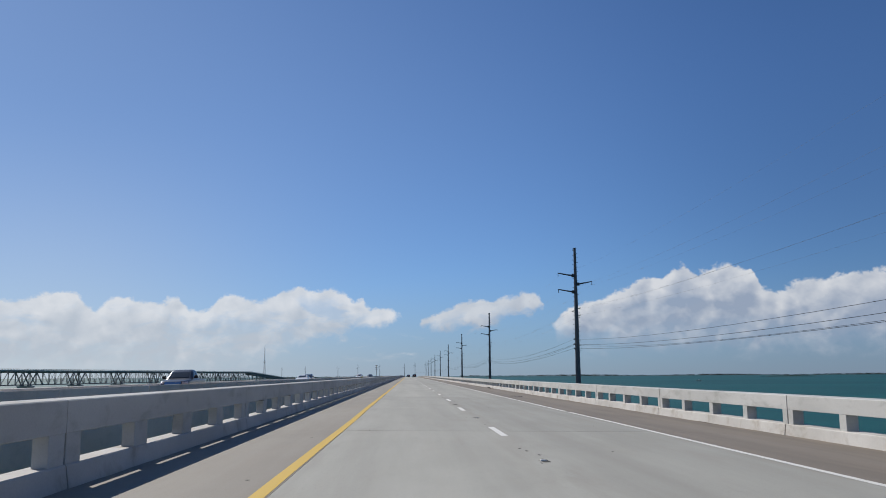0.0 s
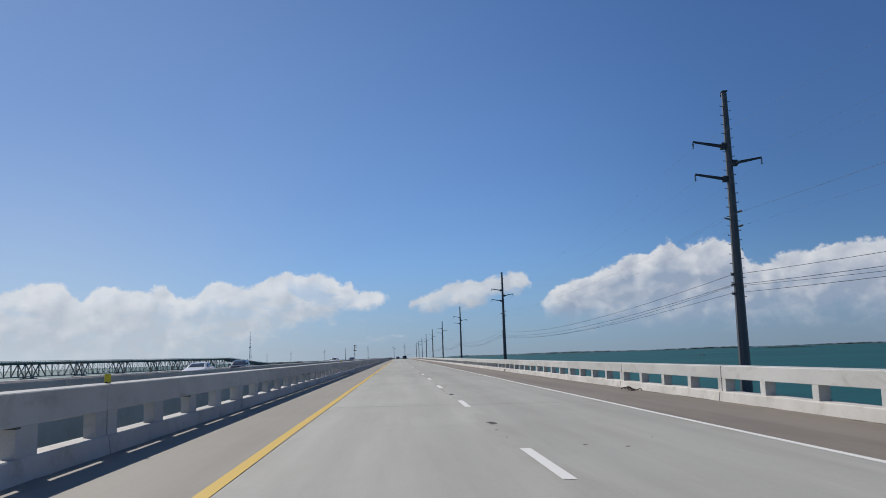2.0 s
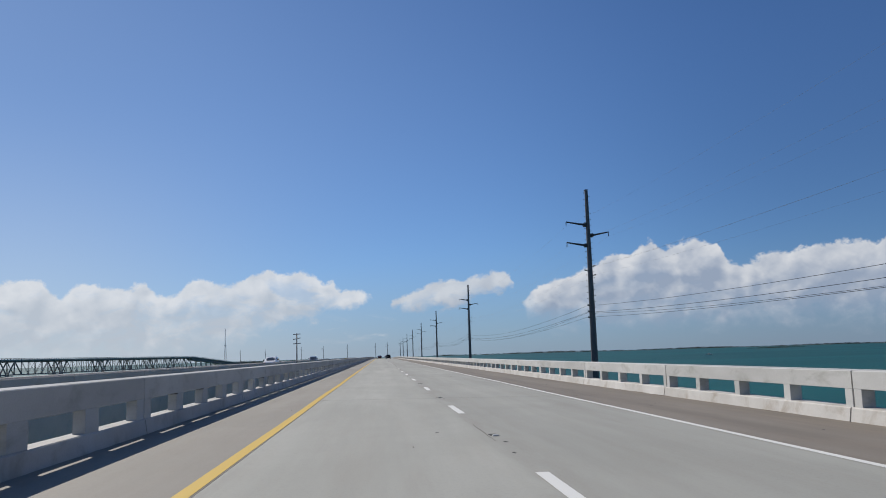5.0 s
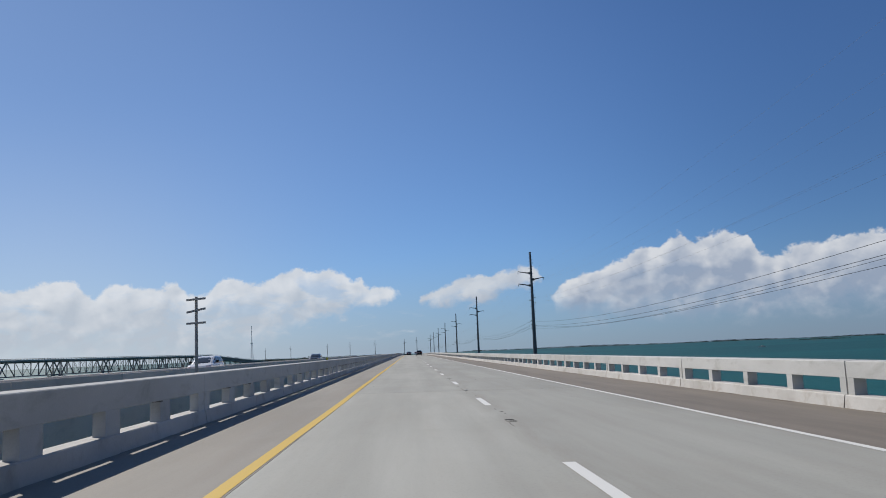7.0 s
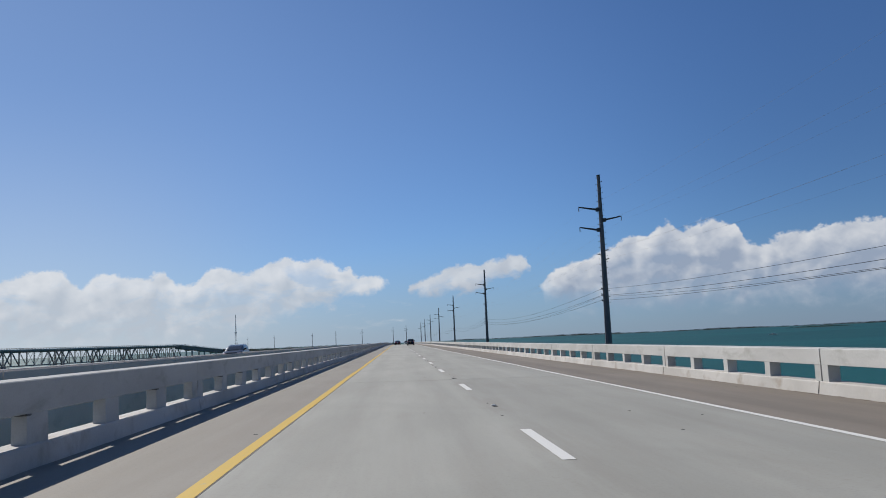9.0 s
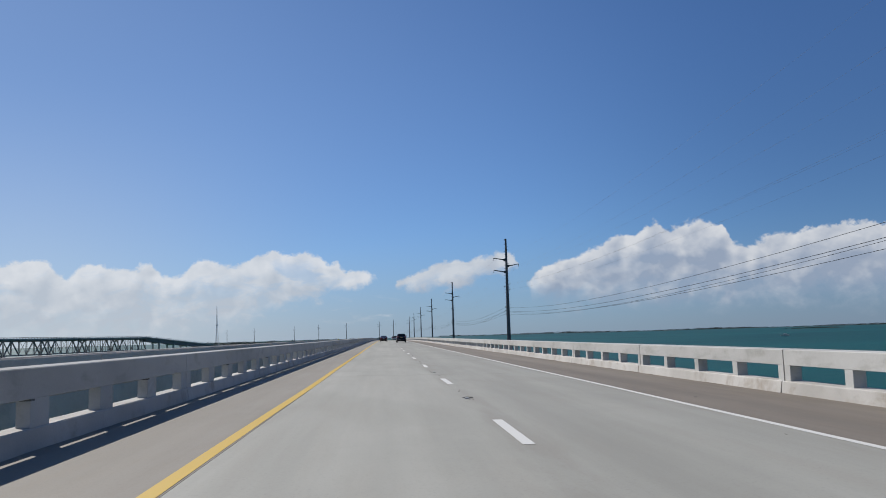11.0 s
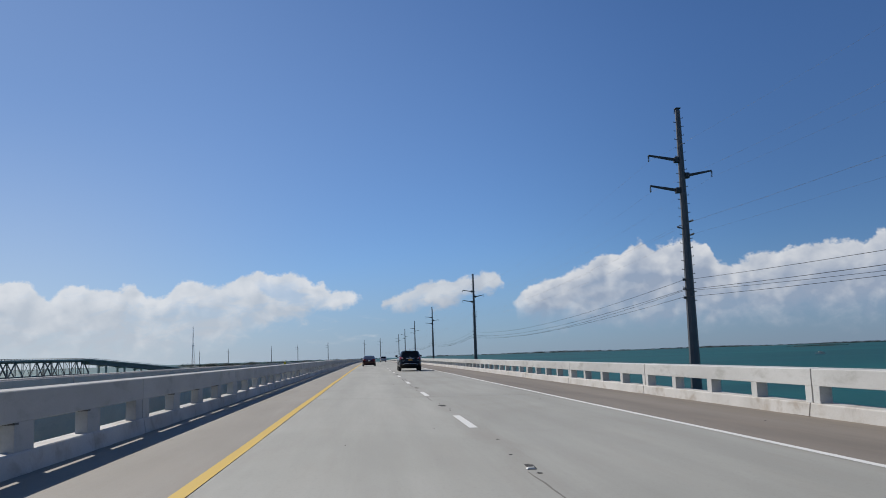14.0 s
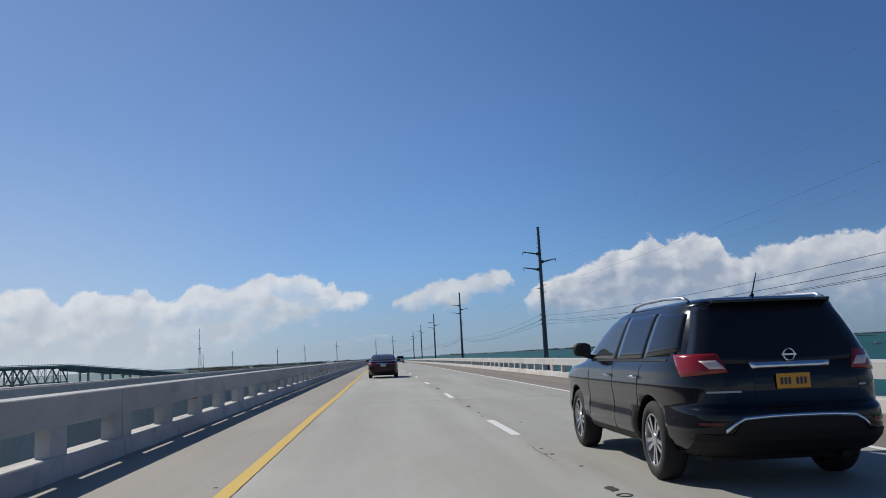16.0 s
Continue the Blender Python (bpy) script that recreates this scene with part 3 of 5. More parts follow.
def build_pole():
    pole = thing("utility_pole", "tall tapered dark steel transmission pole standing in the sea", "utility pole", "power line poles")
    def width(z):
        return 0.17 + (18.1 - z) * 0.0105
    bm = bmesh.new()
    rings = []
    for z in (WATER - 3, -4, 0, 6, 12, 17.95, 18.1):
        r = width(z) * (0.8 if z == 18.1 else 1.0)
        rings.append([(r * math.cos(a), r * math.sin(a), z) for a in [radians(22.5 + 45 * i) for i in range(8)]])
    loft(bm, rings, True, True, True)
    part("shaft", bm, M_STEEL, pole)
    peg = bmesh.new()
    add_tube(peg, (0, 0, 0), (0.18, 0, 0), 0.021, n=5)
    add_tube(peg, (0.175, 0, -0.005), (0.175, 0, 0.06), 0.021, n=5)
    peg = mesh_of("step_peg", peg, M_ARM)
    z, s = 4.4, 1
    while z < 17.7:
        part("step_peg", peg, None, pole, m=Matrix.Translation((s * width(z) * 0.92, 0, z)) @ Matrix.Diagonal((s, 1, 1, 1)))
        z, s = z + 0.31, -s
    cap = bmesh.new()
    add_box(cap, -0.2, 0.2, -0.2, 0.2, 18.08, 18.16, 0.03)
    add_tube(cap, (-0.2, 0, 18.1), (-0.26, 0, 17.75), 0.03, n=6)
    part("pole_cap", cap, M_ARM, pole)
    for dx, z, rise in ARMS:
        s = 1 if dx > 0 else -1
        r = width(z)
        bm = bmesh.new()
        loft(bm, [[(s * x, y * w, z - rise / 2 + k + h * w2) for y, h in ((-1, -1), (1, -1), (1, 1), (-1, 1))]
                  for x, w, w2, k in ((r + 0.25, 0.075, 0.10, 0.0), (abs(dx), 0.05, 0.06, rise))], True, True, True)
        bmesh.ops.recalc_face_normals(bm, faces=bm.faces)
        arm = part("arm", bm, M_ARM, pole, "tapered steel davit arm")
        bm = bmesh.new()
        add_box(bm, s * (r - 0.03) if s > 0 else -(r + 0.30), (r + 0.30) if s > 0 else -(r - 0.03), -0.17, 0.17, z - 0.38, z + 0.02, 0.03)
        part("bracket", bm, M_ARM, arm, "bolted bracket")
        bm = bmesh.new()
        add_tube(bm, (dx, 0, z + rise / 2), (dx, 0, z - 0.30), 0.022, n=6)
        for i in range(5):
            zz = z + 0.10 - 0.085 * i
            add_tube(bm, (dx, 0, zz), (dx, 0, zz - 0.03), 0.075, 0.045, n=8)
        part("insulator", bm, M_INSUL, arm, "hanging string insulator")
    for dx, z in ((0.62, 10.0), (-0.62, 9.55), (0.62, 9.05)):
        s = 1 if dx > 0 else -1
        bm = bmesh.new()
        add_tube(bm, (s * width(z) * 0.9, 0, z - 0.08), (dx, 0, z + 0.04), 0.055, 0.03, n=6)
        for i in range(4):
            t = 0.35 + 0.16 * i
            p = Vector((s * width(z), 0, z - 0.06)).lerp(Vector((dx, 0, z + 0.04)), t)
            add_tube(bm, p, p + Vector((s * 0.03, 0, 0.005)), 0.085, 0.05, n=8)
        part("post_insulator", bm, M_INSUL, pole, "short post insulator")
    for z in (5.85, 5.2, 4.6):
        bm = bmesh.new()
        add_box(bm, -width(z) - 0.16, -width(z) + 0.02, -0.06, 0.06, z - 0.07, z + 0.07, 0.01)
        part("cable_clamp", bm, M_ARM, pole)
    return pole


pole = build_pole()
POLES = [(POLE_X, POLE_Y + POLE_STEP * k) for k in range(-1, 9)] + [(9.0, 1172.0), (-6.0, 1262.0), (-45.0, 1300.0), (-84.0, 1385.0), (-124.0, 1470.0), (-192.0, 1560.0), (-250.0, 1660.0)]
for k, (x, y) in enumerate(POLES):
    if k == 0:
        pole.matrix_basis = Matrix.Translation((x, y, 0))
    else:
        copy_thing(pole, pose(x, y, 0, 0, 0, ((k * 7) % 5 - 2) * 0.8))


def build_wire(name, label, dx, z, r, sag, mat):
    ob = thing(name, label, "power line", "overhead wires")
    for (xa, ya), (xb, yb) in zip(POLES[:10], POLES[1:11]):
        bm = bmesh.new()
        n = 22
        pts = []
        for i in range(n + 1):
            t = i / n
            pts.append(Vector((xa + (xb - xa) * t + dx, ya + (yb - ya) * t, z - 4 * sag * t * (1 - t))))
        rings = []
        for p in pts:
            rings.append([p + Vector((r * math.cos(a), 0, r * math.sin(a))) for a in (0.5, 2.6, 4.7)])
        loft(bm, rings, True)
        part("wire_span", bm, mat, ob)


for (dx, z, rise), sag in zip(ARMS, (1.5, 1.3, 1.4)):
    build_wire("power_line", "thin aluminium conductor strung between the pole arms", dx, z - 0.3, 0.0036, sag, M_WIRE)
for dx, z in ((0.66, 10.03), (-0.66, 9.6), (0.66, 9.1)):
    build_wire("power_line", "thin conductor on short post insulators", dx, z, 0.004, 1.15, M_WIRE)
for dx, z, r, sag in ((-0.45, 5.83, 0.014, 1.3), (-0.47, 5.16, 0.016, 1.22), (-0.47, 5.08, 0.012, 1.5), (-0.47, 4.65, 0.014, 1.12)):
    build_wire("communication_cable", "thick black cable strung low on the poles", dx, z, r, sag, M_CABLE)


# ---- pole between the two bridges ----
def build_median_pole(x, y, top):
    ob = thing("crossarm_pole", "slim grey timber pole with three crossarms between the bridges", "utility pole")
    bm = bmesh.new()
    add_tube(bm, (0, 0, WATER - 2), (0, 0, top), 0.11, 0.065, n=10)
    part("post", bm, M_MEDIAN_POLE, ob)
    for z, tilt in ((top - 0.12, 5), (top - 0.62, 12), (top - 1.18, 3)):
        bm = bmesh.new()
        add_box(bm, -0.42, 0.42, -0.12, -0.06, -0.045, 0.045, 0.008, m=Matrix.Translation((0, 0, z)) @ Matrix.Rotation(radians(-tilt), 4, "Y") @ Matrix.Rotation(radians(8), 4, "Z"))
        part("crossarm", bm, M_MEDIAN_POLE, ob)
    ob.matrix_basis = pose(x, y, 0)


build_median_pole(-9.45, 224.9, 4.1)


# ---- old railway bridge on deck trusses ----
def old_x(y):
    return -240.0 + (y - 600.0) * 0.1425


PIERS = [301, 361, 421, 481, 541, 601, 664, 727, 788, 834, 879, 925, 972]
TOP, BOTTOM = 4.5, -3.9


def build_truss_span(ya, yb):
    ob = thing("truss_span", "dark rusty steel deck truss span of the abandoned bridge", "bridge truss", "old bridge spans")
    a, b = Vector((old_x(ya), ya, 0)), Vector((old_x(yb), yb, 0))
    along = (b - a).normalized()
    across = Vector((along.y, -along.x, 0))
    n = 8 if yb - ya > 52 else 6
    for side in (-2.6, 2.6):
        o = a + across * side
        q = lambda t, z: tuple(o + (b - a) * t + Vector((0, 0, z)))
        bm = bmesh.new()
        add_beam(bm, q(0.004, TOP), q(0.996, TOP), 0.55, 0.6)
        part("top_chord", bm, M_TRUSS, ob)
        bm = bmesh.new()
        add_beam(bm, q(0.01, BOTTOM), q(0.99, BOTTOM), 0.55, 0.6)
        part("bottom_chord", bm, M_TRUSS, ob)
        for k in range(1, n):
            bm = bmesh.new()
            add_beam(bm, q(k / n, BOTTOM), q(k / n, TOP), 0.3, 0.3)
            part("upright", bm, M_TRUSS, ob)
        for k in range(n):
            bm = bmesh.new()
            if k == 0:
                add_beam(bm, q(0.012, BOTTOM), q(1 / n, TOP), 0.6, 0.6)
            elif k == n - 1:
                add_beam(bm, q((n - 1) / n, TOP), q(0.988, BOTTOM), 0.6, 0.6)
            elif k < n / 2:
                w = 0.42 if k == 1 else 0.17
                add_beam(bm, q(k / n, TOP), q((k + 1) / n, BOTTOM), w, w)
            else:
                w = 0.42 if k == n - 2 else 0.17
                add_beam(bm, q(k / n, BOTTOM), q((k + 1) / n, TOP), w, w)
            part("diagonal", bm, M_TRUSS, ob)
        for t in (0.01, 0.99):
            bm = bmesh.new()
            add_beam(bm, q(t, BOTTOM), q(t, TOP), 0.3, 0.3)
            part("end_hanger", bm, M_TRUSS, ob)
    q = lambda t, s, z: tuple(a + (b - a) * t + across * s + Vector((0, 0, z)))
    for k in range(n + 1):
        bm = bmesh.new()
        add_beam(bm, q(min(0.99, max(0.01, k / n)), -2.6, TOP - 0.4), q(min(0.99, max(0.01, k / n)), 2.6, TOP - 0.4), 0.4, 0.7)
        part("floor_beam", bm, M_TRUSS, ob)
        if k < n:
            bm = bmesh.new()
            add_beam(bm, q(max(0.01, k / n), -2.6, BOTTOM), q(min(0.99, (k + 1) / n), 2.6, BOTTOM), 0.22, 0.22)
            part("cross_brace", bm, M_TRUSS, ob)
    bm = bmesh.new()
    add_beam(bm, q(0.001, 0, TOP + 0.75), q(0.999, 0, TOP + 0.75), 7.4, 0.75)
    part("road_deck", bm, M_OLD, ob, "old concrete road deck")
    for s in (-3.5, 3.5):
        bm = bmesh.new()
        add_beam(bm, q(0.001, s, TOP + 1.75), q(0.999, s, TOP + 1.75), 0.14, 0.14)
        m = int((yb - ya) / 3)
        for k in range(m):
            add_beam(bm, q((k + 0.5) / m, s, TOP + 1.1), q((k + 0.5) / m, s, TOP + 1.85), 0.22, 0.22)
        part("handrail", bm, M_OLD, ob)


for ya, yb in zip(PIERS, PIERS[1:]):
    build_truss_span(ya, yb)


def build_old_pier(y):
    ob = thing("bridge_pier", "stained old concrete pier standing in the sea", "bridge pier", "old bridge piers")
    bm = bmesh.new()
    loft(bm, [[(sx * w, sy * d, z) for sx, sy in ((-1, -1), (1, -1), (1, 1), (-1, 1))] for w, d, z in ((5.2, 2.6, WATER - 3), (4.6, 1.9, BOTTOM - 1.3), (5.0, 2.4, BOTTOM - 1.3), (5.0, 2.4, BOTTOM - 0.75))], True, True, True)
    part("shaft", bm, M_OLD, ob)
    for s in (-2.6, 2.6):
        bm = bmesh.new()
        add_box(bm, s - 0.6, s + 0.6, -1.6, 1.6, BOTTOM - 0.76, BOTTOM - 0.3, 0.06)
        part("bearing", bm, M_TRUSS, ob)
    ob.matrix_basis = pose(old_x(y), y, 0, 0, 0, -8.1)


for y in PIERS:
    build_old_pier(y)


def old_top(y):
    return max(-6.6, 5.4 - 0.0525 * (y - 972))


def build_girder_spans():
    ys = [972] + [996 + 29 * k for k in range(12)]
    for ya, yb in zip(ys, ys[1:]):
        ob = thing("girder_span", "dark girder span of the abandoned bridge sloping to the island", "bridge span", "old bridge spans")
        pa, pb = Vector((old_x(ya), ya, old_top(ya))), Vector((old_x(yb), yb, old_top(yb)))
        d = pb - pa
        bm = bmesh.new()
        add_beam(bm, pa + d * 0.004, pb - d * 0.004, 7.2, 0.7)
        part("road_deck", bm, M_OLD, ob)
        for s in (-2.4, 2.4):
            bm = bmesh.new()
            v = Vector((s, 0, -1.65))
            add_beam(bm, pa + v + d * 0.006, pb + v - d * 0.006, 0.5, 2.6)
            part("girder", bm, M_TRUSS, ob)
        for s in (-3.4, 3.4):
            bm = bmesh.new()
            v = Vector((s, 0, 0.95))
            add_beam(bm, pa + v, pb + v, 0.16, 0.16)
            for k in range(8):
                c = pa + d * ((k + 0.5) / 8) + Vector((s, 0, 0.35))
                add_beam(bm, c, c + Vector((0, 0, 0.7)), 0.2, 0.2)
            part("handrail", bm, M_OLD, ob)
        if pa.z > -3.0 and ya > 980:
            pier = thing("bridge_bent", "twin-column concrete bent under the old bridge", "bridge pier", "old bridge piers")
            for s in (-2.6, 2.6):
                bm = bmesh.new()
                add_tube(bm, (s, 0, WATER - 2), (s, 0, pa.z - 3.4), 0.85, 0.75, n=12)
                part("column", bm, M_OLD, pier)
            bm = bmesh.new()
            add_box(bm, -3.8, 3.8, -0.9, 0.9, pa.z - 3.7, pa.z - 2.96, 0.06)
            part("cap_beam", bm, M_OLD, pier)
            pier.matrix_basis = pose(old_x(ya), ya, 0, 0, 0, -8.1)


build_girder_spans()

# ---- vehicles ----
M_GLASS = glass_dark("tinted_glass")
M_GLASS_LIGHT = glass_dark("car_glass", (0.045, 0.052, 0.06), 0.04)
M_TYRE = plain("tyre_rubber", (0.012, 0.012, 0.013), 0.85, grain=0.3, scale=30)
M_RIM = plain("alloy_rim", (0.55, 0.56, 0.58), 0.28, 1.0)
M_CHROME = plain("chrome", (0.75, 0.76, 0.78), 0.12, 1.0)
M_SATIN = plain("satin_silver", (0.62, 0.63, 0.65), 0.3, 1.0)
M_BLACK_TRIM = plain("black_plastic_trim", (0.011, 0.011, 0.012), 0.6, grain=0.25, scale=60, spec=0.2)
M_RED_LENS = plain("red_lamp_lens", (0.24, 0.007, 0.005), 0.12, coat=0.5)
M_CLEAR_LENS = plain("clear_lamp_lens", (0.58, 0.48, 0.47), 0.1, coat=1.0)
M_RED_DARK = plain("dark_red_reflector", (0.10, 0.008, 0.008), 0.25)
M_BADGE = plain("grey_badge", (0.30, 0.31, 0.33), 0.35, 1.0)
M_PLATE = plain("orange_yellow_plate", (0.58, 0.28, 0.02), 0.45)
M_PLATE_PALE = plain("pale_number_plate", (0.52, 0.53, 0.52), 0.5)
M_PLATE_INK = plain("dark_plate_ink", (0.03, 0.03, 0.06), 0.5)
M_UNDER = plain("underbody", (0.01, 0.01, 0.01), 0.9)


def car_paint(name, colour, rough=0.25, metal=0.0, dust=0.06):
    def build(N, p):
        pos = N.add("ShaderNodeTexCoord").outputs["Object"]
        z = N.split(pos)[2]
        n = N.noise(pos, 3.0, 6, 0.65)
        low = N.step(z, 0.75, 0.2)
        d = N.math("MULTIPLY", N.math("ADD", N.math("MULTIPLY", low, 1.6), 0.35), N.math("MULTIPLY", n, dust))
        N.link(N.mix(d, colour, (0.30, 0.28, 0.25)), p.inputs["Base Color"])
        p.inputs["Metallic"].default_value = metal
        N.link(N.math("ADD", rough, N.math("MULTIPLY", d, 1.2)), p.inputs["Roughness"])
        p.inputs["Coat Weight"].default_value, p.inputs["Coat Roughness"].default_value = 0.42, 0.03
        p.inputs["Specular IOR Level"].default_value = 0.15
    return shader(name, build)


class Shape:
    """A car body as level slices, each a rounded rectangle: z, half width, rear y, front y."""

    def __init__(self, levels, n=6.5):
        self.z, self.w, self.r, self.f = (np.array(c, float) for c in zip(*levels))
        self.n = n

    def at(self, z):
        return tuple(float(np.interp(z, self.z, c)) for c in (self.w, self.r, self.f))

    def point(self, th, z, off=0.0):
        w, r, f = self.at(z)
        yc, hl, n = (r + f) / 2, (f - r) / 2, self.n
        c, s = math.cos(th), math.sin(th)
        ux, uy = math.copysign(abs(c) ** (2 / n), c), math.copysign(abs(s) ** (2 / n), s)
        g = Vector((math.copysign(abs(ux) ** (n - 1), ux) / w, math.copysign(abs(uy) ** (n - 1), uy) / hl, 0))
        g.normalize()
        return Vector((w * ux, yc + hl * uy, z)) + g * off

    def side(self, y, z, sign):
        """Angle of the point at y on the side (sign -1 left, +1 right)."""
        w, r, f = self.at(z)
        t = max(-0.999, min(0.999, (y - (r + f) / 2) / ((f - r) / 2)))
        s = math.copysign(abs(t) ** (self.n / 2), t)
        a = math.asin(s)
        return a if sign > 0 else math.pi - a

    def end(self, x, z, rear=True):
        w = self.at(z)[0]
        t = max(-0.999, min(0.999, x / w))
        c = math.copysign(abs(t) ** (self.n / 2), t)
        a = math.acos(c)
        return -a if rear else a

    def body(self, levels=64, around=112):
        bm = bmesh.new()
        zs = np.interp(np.linspace(0, 1, levels), np.linspace(0, 1, len(self.z)), self.z)
        ths = [2 * math.pi * (i + 0.5) / around for i in range(around)]
        loft(bm, [[self.point(th, z) for th in ths] for z in zs], True, True, True)
        bmesh.ops.recalc_face_normals(bm, faces=bm.faces)
        return bm

    def patch(self, rows, off=0.006, back=0.02):
        """A panel proud of the body: rows of (angle, z), with a rim that goes back into it."""
        bm = bmesh.new()
        vs = [[bm.verts.new(self.point(th, z, off)) for th, z in row] for row in rows]
        for a, b in zip(vs, vs[1:]):
            for i in range(len(a) - 1):
                bm.faces.new((a[i], a[i + 1], b[i + 1], b[i]))
        edge = [(0, i) for i in range(len(rows[0]))] + [(j, len(rows[0]) - 1) for j in range(1, len(rows))]
        edge += [(len(rows) - 1, i) for i in range(len(rows[0]) - 2, -1, -1)] + [(j, 0) for j in range(len(rows) - 2, 0, -1)]
        inner = [bm.verts.new(self.point(*rows[j][i], off - back)) for j, i in edge]
        for k in range(len(edge)):
            a, b = edge[k], edge[(k + 1) % len(edge)]
            bm.faces.new((vs[a[0]][a[1]], vs[b[0]][b[1]], inner[(k + 1) % len(edge)], inner[k]))
        bmesh.ops.recalc_face_normals(bm, faces=bm.faces)
        return bm

    def side_rows(self, sign, quad, nu=10, nv=6, smooth=0.0):
        """quad: (y, z) of lower rear, lower front, upper front, upper rear."""
        (ya, za), (yb, zb), (yc, zc), (yd, zd) = quad
        rows = []
        for j in range(nv + 1):
            v = j / nv
            row = []
            for i in range(nu + 1):
                u = i / nu
                y = (ya + (yb - ya) * u) * (1 - v) + (yd + (yc - yd) * u) * v
                z = (za + (zb - za) * u) * (1 - v) + (zd + (zc - zd) * u) * v
                row.append((self.side(y, z, sign), z))
            rows.append(row)
        return rows

    def end_rows(self, x0, x1, z0, z1, x0t=None, x1t=None, rear=True, nu=12, nv=6, bow=0.0):
        x0t, x1t = (x0 if x0t is None else x0t), (x1 if x1t is None else x1t)
        rows = []
        for j in range(nv + 1):
            v = j / nv
            row = []
            for i in range(nu + 1):
                u = i / nu
                x = (x0 + (x1 - x0) * u) * (1 - v) + (x0t + (x1t - x0t) * u) * v
                z = z0 + (z1 - z0) * v - bow * (1 - (2 * u - 1) ** 2) * (1 - v)
                row.append((self.end(x, z, rear), z))
            rows.append(row)
        return rows


def cut_wells(bm, name, wheels, r, x_in, paint):
    """Takes the wheel arches out of a body and returns its mesh."""
    me = mesh_of(name, bm, paint, True)
    a = new(name, me)
    tool = bmesh.new()
    for y, z in wheels:
        for s in (-1, 1):
            add_tube(tool, (s * x_in, y, z), (s * 1.4, y, z), r, n=40)
    bmesh.ops.recalc_face_normals(tool, faces=tool.faces)
    b = new("cutter", mesh_of("cutter", tool))
    mod = a.modifiers.new("arches", "BOOLEAN")
    mod.operation, mod.object, mod.solver = "DIFFERENCE", b, "EXACT"
    bpy.context.view_layer.update()
    out = bpy.data.meshes.new_from_object(a.evaluated_get(bpy.context.evaluated_depsgraph_get()))
    bpy.data.objects.remove(a)
    bpy.data.objects.remove(b)
    out.name = name
    return out


def lathe(bm, profile, n=40):
    """Turns (radius, x) points round the x axis."""
    loft(bm, [[(x, r * math.cos(2 * math.pi * i / n), r * math.sin(2 * math.pi * i / n)) for i in range(n)] for r, x in profile], True)


def wheel_meshes(r=0.375, w=0.235, rim=0.245, spokes=5):
    bm = bmesh.new()
    h = w / 2
    lathe(bm, [(rim, -h + 0.03), (rim + 0.012, -h + 0.005), (r - 0.07, -h - 0.004), (r - 0.025, -h + 0.012), (r - 0.004, -h + 0.04), (r, -0.05), (r, 0.05),
               (r - 0.004, h - 0.04), (r - 0.025, h - 0.012), (r - 0.07, h + 0.004), (rim + 0.012, h - 0.005), (rim, h - 0.03)])
    bmesh.ops.recalc_face_normals(bm, faces=bm.faces)
    tyre = mesh_of("tyre", bm, M_TYRE, True)
    bm = bmesh.new()
    lathe(bm, [(rim + 0.004, h - 0.04), (rim + 0.004, h - 0.012), (rim - 0.012, h - 0.012), (rim - 0.02, h - 0.05), (rim - 0.03, -h + 0.05), (rim + 0.003, -h + 0.03)])
    lathe(bm, [(0.0005, h - 0.018), (0.055, h - 0.018), (0.065, h - 0.03), (0.07, h - 0.08)])
    for k in range(spokes):
        for da in (-0.20, 0.20):
            a = 2 * math.pi * k / spokes
            c0 = (h - 0.026, 0.05 * math.cos(a + da * 1.8), 0.05 * math.sin(a + da * 1.8))
            c1 = (h - 0.02, (rim - 0.012) * math.cos(a + da), (rim - 0.012) * math.sin(a + da))
            tang = Vector((0, -math.sin(a), math.cos(a)))
            p0, p1 = Vector(c0), Vector(c1)
            rows = []
            for p, ww in ((p0, 0.017), (p1, 0.024)):
                rows.append([p + tang * ww, p - tang * ww, p - tang * ww * 0.8 - Vector((0.035, 0, 0)), p + tang * ww * 0.8 - Vector((0.035, 0, 0))])
            loft(bm, rows, True, True, True)
    bmesh.ops.recalc_face_normals(bm, faces=bm.faces)
    rim_me = mesh_of("rim", bm, M_RIM)
    bm = bmesh.new()
    lathe(bm, [(0.0005, h - 0.10), (0.16, h - 0.10), (0.165, h - 0.13)])
    lathe(bm, [(0.0005, -h + 0.06), (rim - 0.03, -h + 0.06)])
    disc = mesh_of("brake_disc", bm, M_UNDER)
    return tyre, rim_me, disc


WHEEL = wheel_meshes()


def add_wheels(ob, wheels, track, scale=1.0):
    for y, z in wheels:
        for s in (-1, 1):
            m = Matrix.Translation((s * track / 2, y, z)) @ (Matrix.Identity(4) if s > 0 else Matrix.Rotation(math.pi, 4, "Z")) @ Matrix.Rotation(y * 0.9 + s * 0.3, 4, "X") @ Matrix.Scale(scale, 4)
            w = part("wheel", WHEEL[2], None, ob, m=m)
            part("tyre", WHEEL[0], None, w, "black rubber tyre")
            part("rim", WHEEL[1], None, w, "silver alloy rim with split spokes")


def tube_path(bm, pts, r, n=8):
    rings = []
    for k, p in enumerate(pts):
        a, b = Vector(pts[max(0, k - 1)]), Vector(pts[min(len(pts) - 1, k + 1)])
        q = (b - a).to_track_quat("Z", "Y").to_matrix()
        rings.append([Vector(p) + q @ Vector((r * math.cos(2 * math.pi * i / n), r * math.sin(2 * math.pi * i / n), 0)) for i in range(n)])
    loft(bm, rings, True, True, True)


